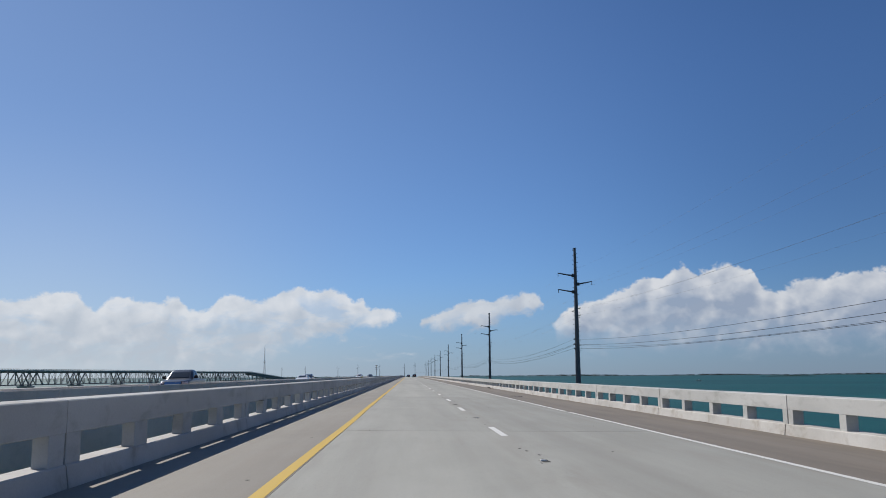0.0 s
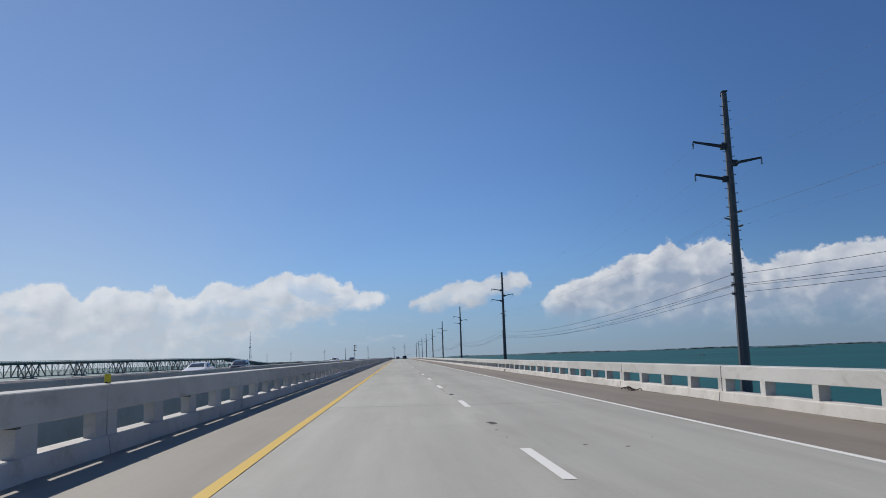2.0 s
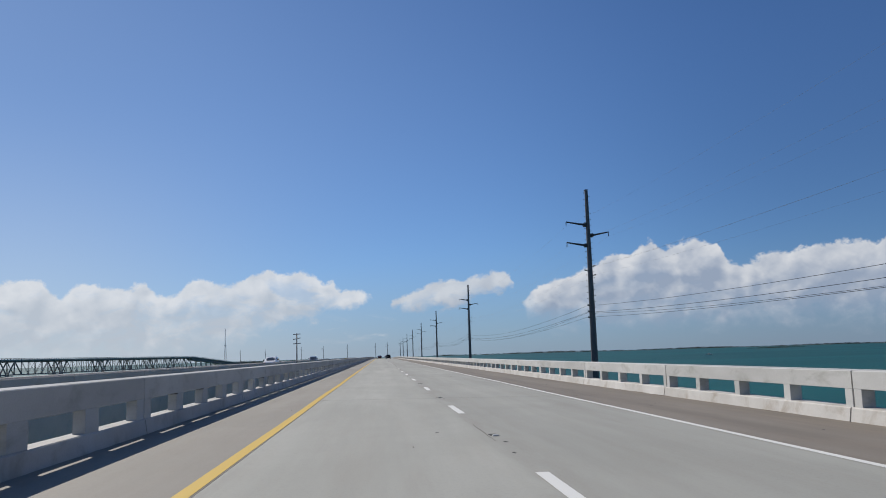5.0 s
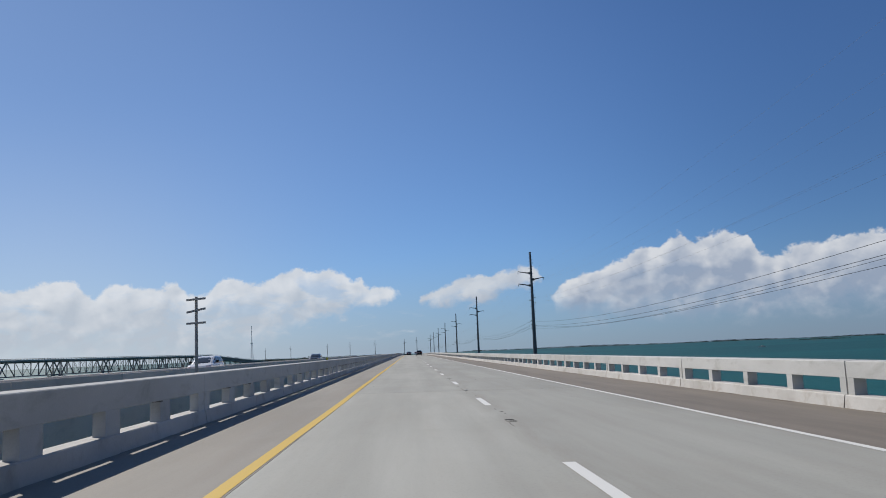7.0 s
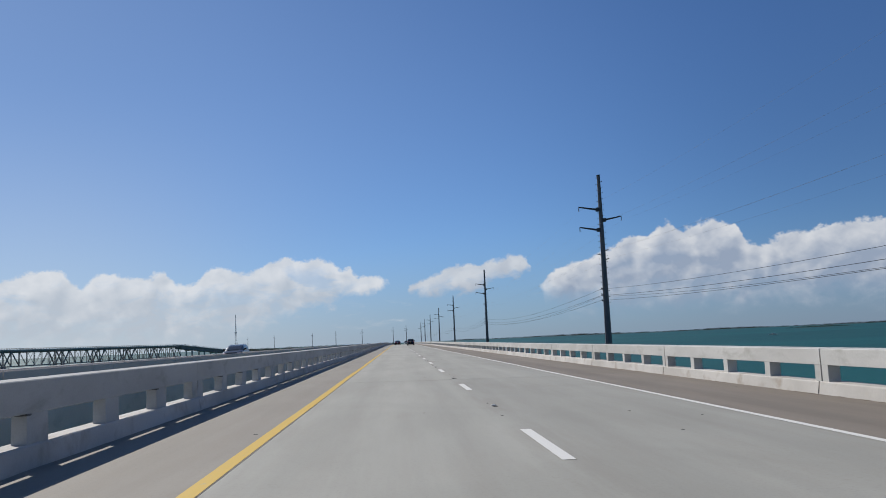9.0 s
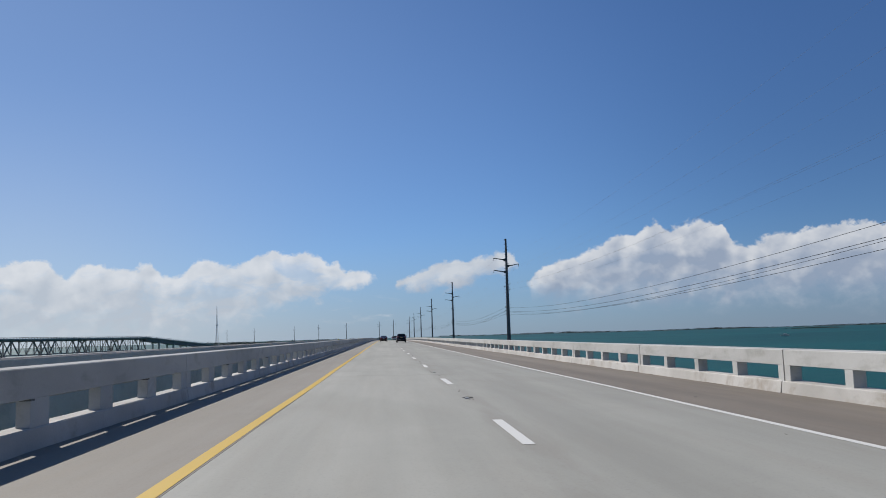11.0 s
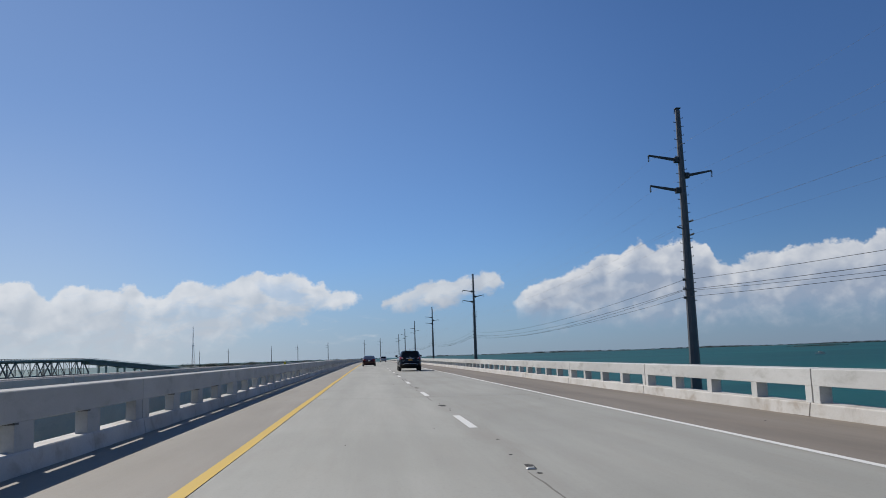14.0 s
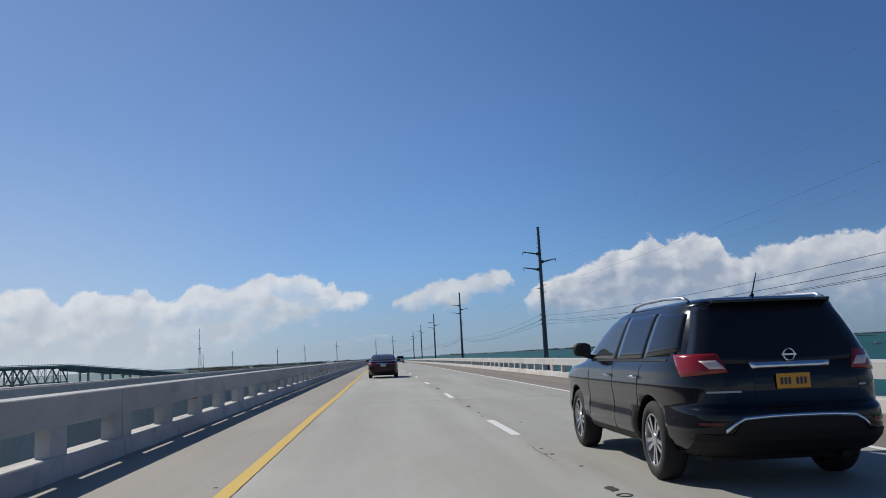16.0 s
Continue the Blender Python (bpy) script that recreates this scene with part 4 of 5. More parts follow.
def seam(sh, sign, y0, z0, y1, z1, ob, w=0.007):
    n = 10
    rows = []
    for j in range(n + 1):
        t = j / n
        y, z = y0 + (y1 - y0) * t, z0 + (z1 - z0) * t
        rows.append([(sh.side(y - w, z, sign), z), (sh.side(y + w, z, sign), z)])
    part("door_seam", sh.patch(rows, 0.0025, 0.006), M_UNDER, ob)


SUV_LEVELS = [(0.29, 0.84, -0.84, 3.72), (0.345, 0.91, -0.98, 3.85), (0.44, 0.955, -1.06, 3.92), (0.53, 0.968, -1.09, 3.95), (0.62, 0.957, -1.095, 3.95), (0.69, 0.955, -1.085, 3.95),
              (0.73, 0.958, -1.02, 3.94), (0.84, 0.974, -0.995, 3.92), (0.90, 0.978, -0.99, 3.90), (0.96, 0.968, -0.985, 3.84), (1.03, 0.958, -0.97, 3.62), (1.07, 0.945, -0.955, 3.25), (1.10, 0.932, -0.945, 3.02),
              (1.18, 0.905, -0.915, 2.86), (1.30, 0.865, -0.855, 2.60), (1.42, 0.82, -0.785, 2.34), (1.52, 0.78, -0.715, 2.10), (1.59, 0.742, -0.665, 1.90),
              (1.63, 0.712, -0.69, 1.76), (1.66, 0.672, -0.68, 1.58), (1.685, 0.60, -0.60, 1.30), (1.70, 0.46, -0.42, 1.0), (1.707, 0.20, -0.15, 0.7)]


def build_suv(name, label, paint, detail=True, lens=None):
    ob = thing(name, label, "car")
    sh = Shape([(z, w, r, f * 1.045) for z, w, r, f in SUV_LEVELS], 6.5)
    wheels = ((0.0, 0.375), (3.03, 0.375))
    part("body", cut_wells(sh.body(), "body", wheels, 0.43, 0.66, paint), None, ob)
    bm = bmesh.new()
    add_box(bm, -0.70, 0.70, -0.75, 3.6, 0.24, 0.75, 0.03)
    part("underbody", bm, M_UNDER, ob)
    add_wheels(ob, wheels, 1.67)
    # glass
    part("rear_window", sh.patch(sh.end_rows(-0.835, 0.835, 1.12, 1.61, -0.665, 0.665, bow=0.05, nu=28, nv=10), 0.006), M_GLASS, ob, "dark tinted rear window", True)
    part("windscreen", sh.patch(sh.end_rows(-0.76, 0.76, 1.14, 1.60, -0.60, 0.60, rear=False), 0.004), M_GLASS_LIGHT, ob, "", True)
    for s in (-1, 1):
        part("side_window", sh.patch(sh.side_rows(s, ((1.20, 1.13), (2.55, 1.148), (1.97, 1.566), (1.12, 1.588))), 0.004), M_GLASS_LIGHT, ob, "", True)
        part("side_window", sh.patch(sh.side_rows(s, ((0.235, 1.15), (1.16, 1.133), (1.085, 1.588), (0.165, 1.586))), 0.004), M_GLASS, ob, "", True)
        part("side_window", sh.patch(sh.side_rows(s, ((-0.62, 1.215), (0.20, 1.155), (0.13, 1.584), (-0.52, 1.55))), 0.004), M_GLASS, ob, "", True)
        part("pillar_trim", sh.patch(sh.side_rows(s, ((-0.58, 1.17), (2.55, 1.14), (1.95, 1.575), (-0.46, 1.56)), 18, 6), 0.002, 0.006), M_BLACK_TRIM, ob, "", True)
        rows = []
        for z0, z1 in ((1.125, 1.115), (1.145, 1.135)):
            rows.append([(sh.side(-0.42 + 2.7 * i / 16, z0 + (z1 - z0) * i / 16, s), z0 + (z1 - z0) * i / 16) for i in range(17)])
        part("belt_trim", sh.patch(rows, 0.006), M_BLACK_TRIM, ob)
        # tail lamp wraps the corner
        rows = []
        for j in range(7):
            v = j / 6
            z = 0.985 + 0.20 * v
            t0, t1 = sh.end(s * (0.56 + 0.05 * v), z), sh.side(-0.60 - 0.12 * (1 - v) + 0.06 * v, z, s)
            if s < 0:
                t1 -= 2 * math.pi if t1 > math.pi / 2 else 0
            row = []
            for i in range(17):
                row.append((t0 + (t1 - t0) * i / 16, z - 0.035 * (1 - i / 16) * (1 - v) * -1))
            rows.append(row)
        lamp = part("tail_lamp", sh.patch(rows, 0.016, 0.04), M_RED_LENS, ob, "red wrap-around tail lamp", True)
        rows = [[(sh.end(s * (0.57 + 0.125 * i / 5 + 0.06 * j / 3), 1.05 + 0.075 * j / 3), 1.05 + 0.075 * j / 3) for i in range(6)] for j in range(4)]
        part("reversing_lens", sh.patch(rows, 0.021, 0.01), M_CLEAR_LENS, lamp, "clear reversing lamp lens", True)
        part("bumper_reflector", sh.patch(sh.end_rows(s * 0.66, s * 0.82, 0.575, 0.60, nv=1, nu=5), 0.006), M_RED_DARK, ob)
        for a in ((1.26, 0.36, 1.24, 1.06), (2.36, 0.40, 2.30, 1.05), (0.42, 0.62, 0.25, 1.09)):
            seam(sh, s, *a, ob)
        bm = bmesh.new()
        pts = [(s * 0.655, -0.42, 1.672), (s * 0.66, -0.28, 1.712), (s * 0.665, 0.2, 1.732), (s * 0.665, 0.85, 1.73), (s * 0.66, 1.2, 1.708), (s * 0.655, 1.36, 1.655)]
        tube_path(bm, pts, 0.017)
        part("roof_rail", bm, M_SATIN, ob, "brushed silver roof rail", True)
        # door mirror
        bm = bmesh.new()
        r = bmesh.ops.create_icosphere(bm, subdivisions=3, radius=1.0)
        for v in bm.verts:
            c = v.co
            c.x, c.y, c.z = (math.copysign(abs(c.x) ** 0.7, c.x) * 0.108 + s * 1.04, math.copysign(abs(c.y) ** 0.7, c.y) * 0.09 + 2.28, math.copysign(abs(c.z) ** 0.7, c.z) * 0.085 + 1.258)
        add_beam(bm, (s * 0.86, 2.32, 1.15), (s * 1.0, 2.30, 1.19), 0.08, 0.05)
        mirror = part("door_mirror", bm, M_BLACK_TRIM, ob, "", True)
        bm = bmesh.new()
        add_box(bm, s * 1.04 - 0.085, s * 1.04 + 0.085, 2.188, 2.196, 1.19, 1.32, 0.003)
        part("mirror_glass", bm, M_GLASS, mirror)
        for y in (1.42, 0.40):
            bm = bmesh.new()
            x = sh.point(sh.side(y, 0.965, s), 0.965).x
            tube_path(bm, [(x - s * 0.01, y - 0.10, 0.965), (x + s * 0.035, y - 0.075, 0.97), (x + s * 0.04, y, 0.973), (x + s * 0.035, y + 0.075, 0.97), (x - s * 0.01, y + 0.10, 0.965)], 0.015)
            part("door_handle", bm, M_CHROME, ob, "chrome door handle", True)
        part("sill_trim", sh.patch(sh.side_rows(s, ((0.50, 0.31), (2.40, 0.31), (2.40, 0.38), (0.50, 0.38)), 8, 2), 0.008), M_BLACK_TRIM, ob)
        part("head_lamp", sh.patch(sh.end_rows(s * 0.55, s * 0.86, 0.80, 0.95, rear=False, nu=6, nv=3), 0.008), M_CLEAR_LENS, ob)
    # rear dressing
    bm = bmesh.new()
    top = [sh.point(sh.end(x, 1.645), 1.645, 0.0) for x in (-0.55, -0.28, 0, 0.28, 0.55)]
    loft(bm, [[p + Vector((0, 0.14, 0.035)), p + Vector((0, -0.085, 0.012)), p + Vector((0, -0.085, -0.012)), p + Vector((0, 0.06, -0.05))] for p in top], True, True, True)
    bmesh.ops.recalc_face_normals(bm, faces=bm.faces)
    part("roof_spoiler", bm, paint, ob)
    part("tailgate_garnish", sh.patch(sh.end_rows(-0.345, 0.345, 1.047, 1.097, -0.36, 0.36, nv=2), 0.022, 0.03), M_CHROME, ob, "chrome tailgate bar", True)
    part("plate_recess", sh.patch(sh.end_rows(-0.34, 0.34, 0.80, 1.02, nv=4), 0.004), paint, ob)
    yp = sh.point(sh.end(0, 0.87), 0.87).y
    bm = bmesh.new()
    add_box(bm, -0.15, 0.15, yp - 0.026, yp - 0.010, 0.866, 0.996, 0.004)
    plate = part("number_plate", bm, M_PLATE, ob, "orange-yellow number plate with dark bars")
    for i in range(7):
        if i == 3:
            continue
        bm = bmesh.new()
        add_box(bm, -0.118 + 0.035 * i, -0.095 + 0.035 * i, yp - 0.029, yp - 0.025, 0.900, 0.960)
        part("ink_bar", bm, M_PLATE_INK, plate)
    if detail:
        ye = sh.point(sh.end(0, 1.11), 1.11).y
        bm = bmesh.new()
        pts = [(0.05 * math.cos(2 * math.pi * i / 24), ye - 0.03, 1.155 + 0.05 * math.sin(2 * math.pi * i / 24)) for i in range(25)]
        tube_path(bm, pts, 0.007)
        add_box(bm, -0.066, 0.066, ye - 0.036, ye - 0.024, 1.147, 1.163)
        part("emblem", bm, M_CHROME, ob, "round chrome emblem")
        for x0, x1, z in ((-0.74, -0.46, 0.845), (0.60, 0.67, 0.87)):
            part("name_badge", sh.patch(sh.end_rows(x0, x1, z, z + 0.016, nv=1, nu=4), 0.008), M_BADGE, ob, "small chrome badge bar")
        bm = bmesh.new()
        pts = [sh.point(sh.end(x, z), z, 0.022) for x, z in ((-0.65, 0.53), (-0.58, 0.585), (-0.50, 0.632), (-0.27, 0.645), (0, 0.648), (0.27, 0.645), (0.47, 0.632), (0.54, 0.59), (0.59, 0.54))]
        loft(bm, [[p + Vector((0, 0.02, -0.014)), p + Vector((0, -0.012, -0.014)), p + Vector((0, -0.012, 0.016)), p + Vector((0, 0.02, 0.016))] for p in pts], True, True, True)
        bmesh.ops.recalc_face_normals(bm, faces=bm.faces)
        part("bumper_strip", bm, M_CHROME, ob, "chrome bumper strip", True)
        bm = bmesh.new()
        tube_path(bm, [(0.05, -0.93, 1.10), (-0.2, -0.93, 1.125), (-0.42, -0.92, 1.14)], 0.012, 6)
        part("wiper", bm, M_BLACK_TRIM, ob)
        bm = bmesh.new()
        add_tube(bm, (0.0, -0.32, 1.69), (0.0, -0.36, 1.72), 0.03, 0.015)
        add_tube(bm, (0.0, -0.34, 1.715), (0.0, -0.47, 1.915), 0.008, 0.005, n=6)
        part("antenna", bm, M_BLACK_TRIM, ob, "short black roof antenna")
        bm = bmesh.new()
        add_tube(bm, (0.45, -0.95, 0.29), (0.45, -0.6, 0.30), 0.035, n=12)
        part("exhaust", bm, M_BLACK_TRIM, ob)
        part("bumper_insert", sh.patch(sh.end_rows(-0.60, 0.60, 0.48, 0.628, -0.50, 0.50, nv=8, nu=24), 0.017, 0.03), M_BLACK_TRIM, ob, "matt black bumper insert")
        part("bumper_valance", sh.patch(sh.end_rows(-0.84, 0.84, 0.30, 0.50, nv=10, nu=32), 0.013, 0.03), M_BLACK_TRIM, ob)
    return ob


SEDAN_LEVELS = [(0.20, 0.78, -0.86, 3.60), (0.30, 0.86, -0.98, 3.75), (0.50, 0.905, -1.03, 3.82), (0.70, 0.915, -1.03, 3.80), (0.85, 0.91, -1.01, 3.62), (0.95, 0.90, -0.99, 3.0),
                (1.00, 0.885, -0.96, 2.60), (1.03, 0.865, -0.75, 2.42), (1.06, 0.845, -0.45, 2.32), (1.20, 0.765, -0.08, 1.98), (1.32, 0.695, 0.26, 1.62), (1.40, 0.63, 0.52, 1.34),
                (1.43, 0.53, 0.72, 1.12), (1.445, 0.25, 0.85, 1.0)]
PICKUP_LEVELS = [(0.34, 0.86, -1.15, 4.25), (0.45, 0.95, -1.22, 4.38), (0.80, 0.99, -1.24, 4.42), (1.00, 0.99, -1.24, 4.32), (1.10, 0.975, -1.23, 3.9), (1.13, 0.96, -1.2, 3.2), (1.145, 0.95, 0.75, 3.1),
                 (1.17, 0.945, 0.78, 3.0), (1.35, 0.87, 0.86, 2.7), (1.55, 0.80, 0.96, 2.36), (1.72, 0.73, 1.10, 2.05), (1.80, 0.62, 1.25, 1.8), (1.815, 0.3, 1.4, 1.6)]


def build_saloon(name, label, paint):
    ob = thing(name, label, "car")
    sh = Shape(SEDAN_LEVELS, 6.0)
    wheels = ((0.0, 0.33), (2.75, 0.33))
    part("body", cut_wells(sh.body(48, 88), "body", wheels, 0.38, 0.6, paint), None, ob)
    bm = bmesh.new()
    add_box(bm, -0.68, 0.68, -0.8, 3.5, 0.17, 0.7, 0.03)
    part("underbody", bm, M_UNDER, ob)
    add_wheels(ob, wheels, 1.58, 0.88)
    part("rear_window", sh.patch(sh.end_rows(-0.70, 0.70, 1.075, 1.375, -0.56, 0.56), 0.005), M_GLASS_LIGHT, ob, "", True)
    part("windscreen", sh.patch(sh.end_rows(-0.72, 0.72, 1.075, 1.375, -0.56, 0.56, rear=False), 0.005), M_GLASS_LIGHT, ob, "", True)
    for s in (-1, 1):
        part("side_window", sh.patch(sh.side_rows(s, ((0.05, 1.05), (1.02, 1.03), (0.98, 1.36), (0.62, 1.35))), 0.004), M_GLASS_LIGHT, ob, "", True)
        part("side_window", sh.patch(sh.side_rows(s, ((1.09, 1.03), (2.1, 1.03), (1.45, 1.36), (1.05, 1.36))), 0.004), M_GLASS_LIGHT, ob, "", True)
        part("tail_lamp", sh.patch(sh.end_rows(s * 0.42, s * 0.86, 0.80, 0.93, nu=8, nv=3), 0.012), M_RED_LENS, ob, "dark red tail lamp", True)
        part("head_lamp", sh.patch(sh.end_rows(s * 0.50, s * 0.84, 0.66, 0.78, rear=False, nu=6, nv=3), 0.008), M_CLEAR_LENS, ob)
        bm = bmesh.new()
        add_box(bm, s * 0.98 - 0.11, s * 0.98 + 0.11, 1.86, 1.98, 0.99, 1.11, 0.035)
        part("door_mirror", bm, paint, ob)
        for a in ((1.06, 0.34, 1.05, 1.02), (2.15, 0.36, 2.1, 1.0)):
            seam(sh, s, *a, ob)
    yp = sh.point(sh.end(0, 0.78), 0.78).y
    bm = bmesh.new()
    add_box(bm, -0.155, 0.155, yp - 0.02, yp - 0.004, 0.71, 0.85, 0.004)
    part("number_plate", bm, M_PLATE_PALE, ob, "small pale number plate")
    part("bumper_valance", sh.patch(sh.end_rows(-0.62, 0.62, 0.26, 0.40, nv=2), 0.006), M_BLACK_TRIM, ob)
    part("boot_trim", sh.patch(sh.end_rows(-0.40, 0.40, 0.875, 0.905, nv=1), 0.012), M_CHROME, ob)
    return ob


def build_pickup(name, label, paint):
    ob = thing(name, label, "truck")
    sh = Shape(PICKUP_LEVELS, 7.0)
    wheels = ((0.0, 0.39), (3.45, 0.39))
    part("body", cut_wells(sh.body(48, 88), "body", wheels, 0.45, 0.66, paint), None, ob)
    add_wheels(ob, wheels, 1.7, 1.04)
    part("windscreen", sh.patch(sh.end_rows(-0.82, 0.82, 1.22, 1.68, -0.66, 0.66, rear=False), 0.005), M_GLASS_LIGHT, ob, "", True)
    part("rear_window", sh.patch(sh.end_rows(-0.72, 0.72, 1.25, 1.62, -0.62, 0.62), 0.005), M_GLASS, ob, "", True)
    for s in (-1, 1):
        part("side_window", sh.patch(sh.side_rows(s, ((0.95, 1.2), (1.75, 1.19), (1.70, 1.66), (1.12, 1.66))), 0.004), M_GLASS, ob, "", True)
        part("side_window", sh.patch(sh.side_rows(s, ((1.83, 1.19), (2.75, 1.19), (2.2, 1.66), (1.80, 1.66))), 0.004), M_GLASS_LIGHT, ob, "", True)
        part("head_lamp", sh.patch(sh.end_rows(s * 0.62, s * 0.92, 0.86, 1.02, rear=False, nu=6, nv=3), 0.008), M_CLEAR_LENS, ob)
        bm = bmesh.new()
        add_box(bm, s * 1.08 - 0.12, s * 1.08 + 0.12, 2.45, 2.58, 1.18, 1.40, 0.04)
        part("door_mirror", bm, M_BLACK_TRIM, ob)
    part("grille", sh.patch(sh.end_rows(-0.55, 0.55, 0.75, 1.0, rear=False, nv=3), 0.012), M_CHROME, ob)
    return ob


P_BLACK = car_paint("black_car_paint", (0.003, 0.0035, 0.006), 0.16, dust=0.022)
P_RED = car_paint("dark_red_car_paint", (0.032, 0.0045, 0.008), 0.25, 0.2)
P_SILVER = car_paint("silver_car_paint", (0.42, 0.44, 0.46), 0.3, 0.7)
P_WHITE = car_paint("white_car_paint", (0.74, 0.75, 0.76), 0.3)
P_GREY = car_paint("dark_grey_car_paint", (0.06, 0.065, 0.075), 0.28, 0.5)

suv = build_suv("suv", "glossy black seven-seat SUV with chrome rear trim driving on the bridge", P_BLACK)
suv.matrix_basis = pose(3.255, 470.54, deck_z(3.255, 470.54) - 0.002, 0, SLOPE * 57.3, 0)
saloon = build_saloon("saloon_car", "dark red saloon car driving ahead on the bridge", P_RED)
saloon.matrix_basis = pose(-0.24, 514.6, deck_z(-0.24, 514.6) - 0.002, -0.06, SLOPE * 57.3, 0)
far_suv = build_suv("far_suv", "silver sport utility car far ahead on the bridge", P_SILVER, detail=False)
far_suv.matrix_basis = pose(3.8, 658.0, deck_z(3.8, 658.0) - 0.002, -0.2, SLOPE * 57.3, 0)

LEAN = 1.5              # crossfall of the second deck, degrees


def oncoming_pose(x, y):
    return pose(x, y, -0.34 * (OTHER - x) / 13.0 + drop(y) - 0.004, 0, LEAN, 180)


pickup = build_pickup("pickup_truck", "dark grey crew-cab pickup truck on the oncoming bridge", P_GREY)
pickup.matrix_basis = oncoming_pose(-16.0, 43.6)
oncoming = build_saloon("saloon_car", "white saloon car on the oncoming bridge", P_WHITE)
oncoming.matrix_basis = oncoming_pose(-16.0, 110.4)
van = build_suv("suv", "white sport utility car on the oncoming bridge", P_WHITE, detail=False)
van.matrix_basis = oncoming_pose(-16.0, 255.8)
grey = build_suv("suv", "dark grey sport utility car on the oncoming bridge", P_GREY, detail=False)
grey.matrix_basis = oncoming_pose(-19.6, 147.5)
copy_thing(grey, oncoming_pose(-16.0, 333.0))
copy_thing(oncoming, oncoming_pose(-16.0, 720.0))
copy_thing(pickup, oncoming_pose(-19.6, 880.0))

# ---- marks and litter on the deck ----
M_PATCH = plain("bitumen_patch", (0.035, 0.033, 0.03), 0.9, grain=0.4, scale=20)
M_MARKER = plain("lane_marker", (0.5, 0.5, 0.46), 0.5)
M_SCRAP = plain("torn_tyre_rubber", (0.03, 0.027, 0.024), 0.9, grain=0.5, scale=18, spec=0.1)


def blot(x, y, rx, ry, seed, h=0.006):
    """An uneven, thin patch on the deck."""
    rnd = random.Random(seed)
    bm = bmesh.new()
    n = 14
    rim, top = [], []
    for i in range(n):
        a = 2 * math.pi * i / n
        k = rnd.uniform(0.65, 1.15)
        px, py = x + rx * k * math.cos(a), y + ry * k * math.sin(a)
        rim.append(bm.verts.new((px, py, deck_z(px, py) + 0.001)))
        qx, qy = x + rx * k * 0.85 * math.cos(a), y + ry * k * 0.85 * math.sin(a)
        top.append(bm.verts.new((qx, qy, deck_z(qx, qy) + h)))
    for i in range(n):
        bm.faces.new((rim[i], rim[(i + 1) % n], top[(i + 1) % n], top[i]))
    bm.faces.new(top)
    return bm


def scar(x, y, rx, ry, seed):
    """A thin dark ring on the deck."""
    rnd = random.Random(seed)
    bm = bmesh.new()
    rings = []
    for i in range(16):
        a = 2 * math.pi * i / 16
        k = rnd.uniform(0.92, 1.08)
        ring = []
        for f, h in ((1.0, 0.001), (0.95, 0.006), (0.72, 0.006), (0.66, 0.001)):
            px, py = x + rx * k * f * math.cos(a), y + ry * k * f * math.sin(a)
            ring.append((px, py, deck_z(px, py) + h))
        rings.append(ring)
    loft(bm, rings + rings[:1], False)
    return bm


rnd = random.Random(11)
for n in range(-1, 50):
    y = n * DASH + 7.1 + rnd.uniform(-0.45, 0.45)
    y = {2: 31.0, 3: 43.6, 17: 214.1, 24: 299.35, 29: 360.85, 30: 373.37, 32: 396.8}.get(n, y)
    lost = n % 3 == 1 or n in (38, 35)
    if lost:
        part("marker_scar", scar(X_DASH + 0.03, y - 0.35, 0.075, 0.085, n), M_PATCH, deck, "dark ring where a lane marker has come off")
    part("marker_patch", blot(X_DASH + 0.02, y, rnd.uniform(0.05, 0.12), rnd.uniform(0.10, 0.30), n + 50), M_PATCH, deck, "dark bitumen patch of a lane marker")
    if not lost:
        bm = bmesh.new()
        loft(bm, [[(sx * w, sy * w, z) for sx, sy in ((-1, -1), (1, -1), (1, 1), (-1, 1))] for w, z in ((0.052, 0), (0.034, 0.018))], True, True, True)
        part("lane_marker", bm, M_MARKER, deck, "small raised lane marker", m=Matrix.Translation((X_DASH + rnd.uniform(-0.04, 0.04), y + rnd.uniform(-0.3, 0.2), deck_z(X_DASH, y) + 0.004)))
    k = rnd.randrange(2, 5)
    for i in range(k):
        part("spall", blot(X_DASH + rnd.uniform(-0.12, 0.12), y + rnd.uniform(-3.4, 3.4), rnd.uniform(0.012, 0.04), rnd.uniform(0.03, 0.11), 900 + n * 7 + i, 0.004), M_PATCH, deck)
for i in range(150):
    x, y = rnd.uniform(-3.4, 8.2), rnd.uniform(-18, 520)
    part("spall", blot(x, y, rnd.uniform(0.01, 0.035), rnd.uniform(0.015, 0.06), 2000 + i, 0.004), M_PATCH, deck)


M_CRACK = plain("lane_crack", (0.17, 0.16, 0.14), 0.9, grain=0.3, scale=12)


def crack(y0, y1, seed):
    """A thin dark line where the two lane pours meet."""
    rnd = random.Random(seed)
    bm = bmesh.new()
    rows = []
    n = max(4, int((y1 - y0) / 0.4))
    for j in range(n + 1):
        y = y0 + (y1 - y0) * j / n
        x, w = X_DASH - 0.07 + rnd.uniform(-0.015, 0.015), 0.011 * math.sin(math.pi * (0.08 + 0.84 * j / n)) + rnd.uniform(0, 0.004)
        rows.append([(x - w, y, deck_z(x, y) + 0.0015), (x - w * 0.5, y, deck_z(x, y) + 0.003), (x + w * 0.5, y, deck_z(x, y) + 0.003), (x + w, y, deck_z(x, y) + 0.0015)])
    loft(bm, rows, False)
    return bm


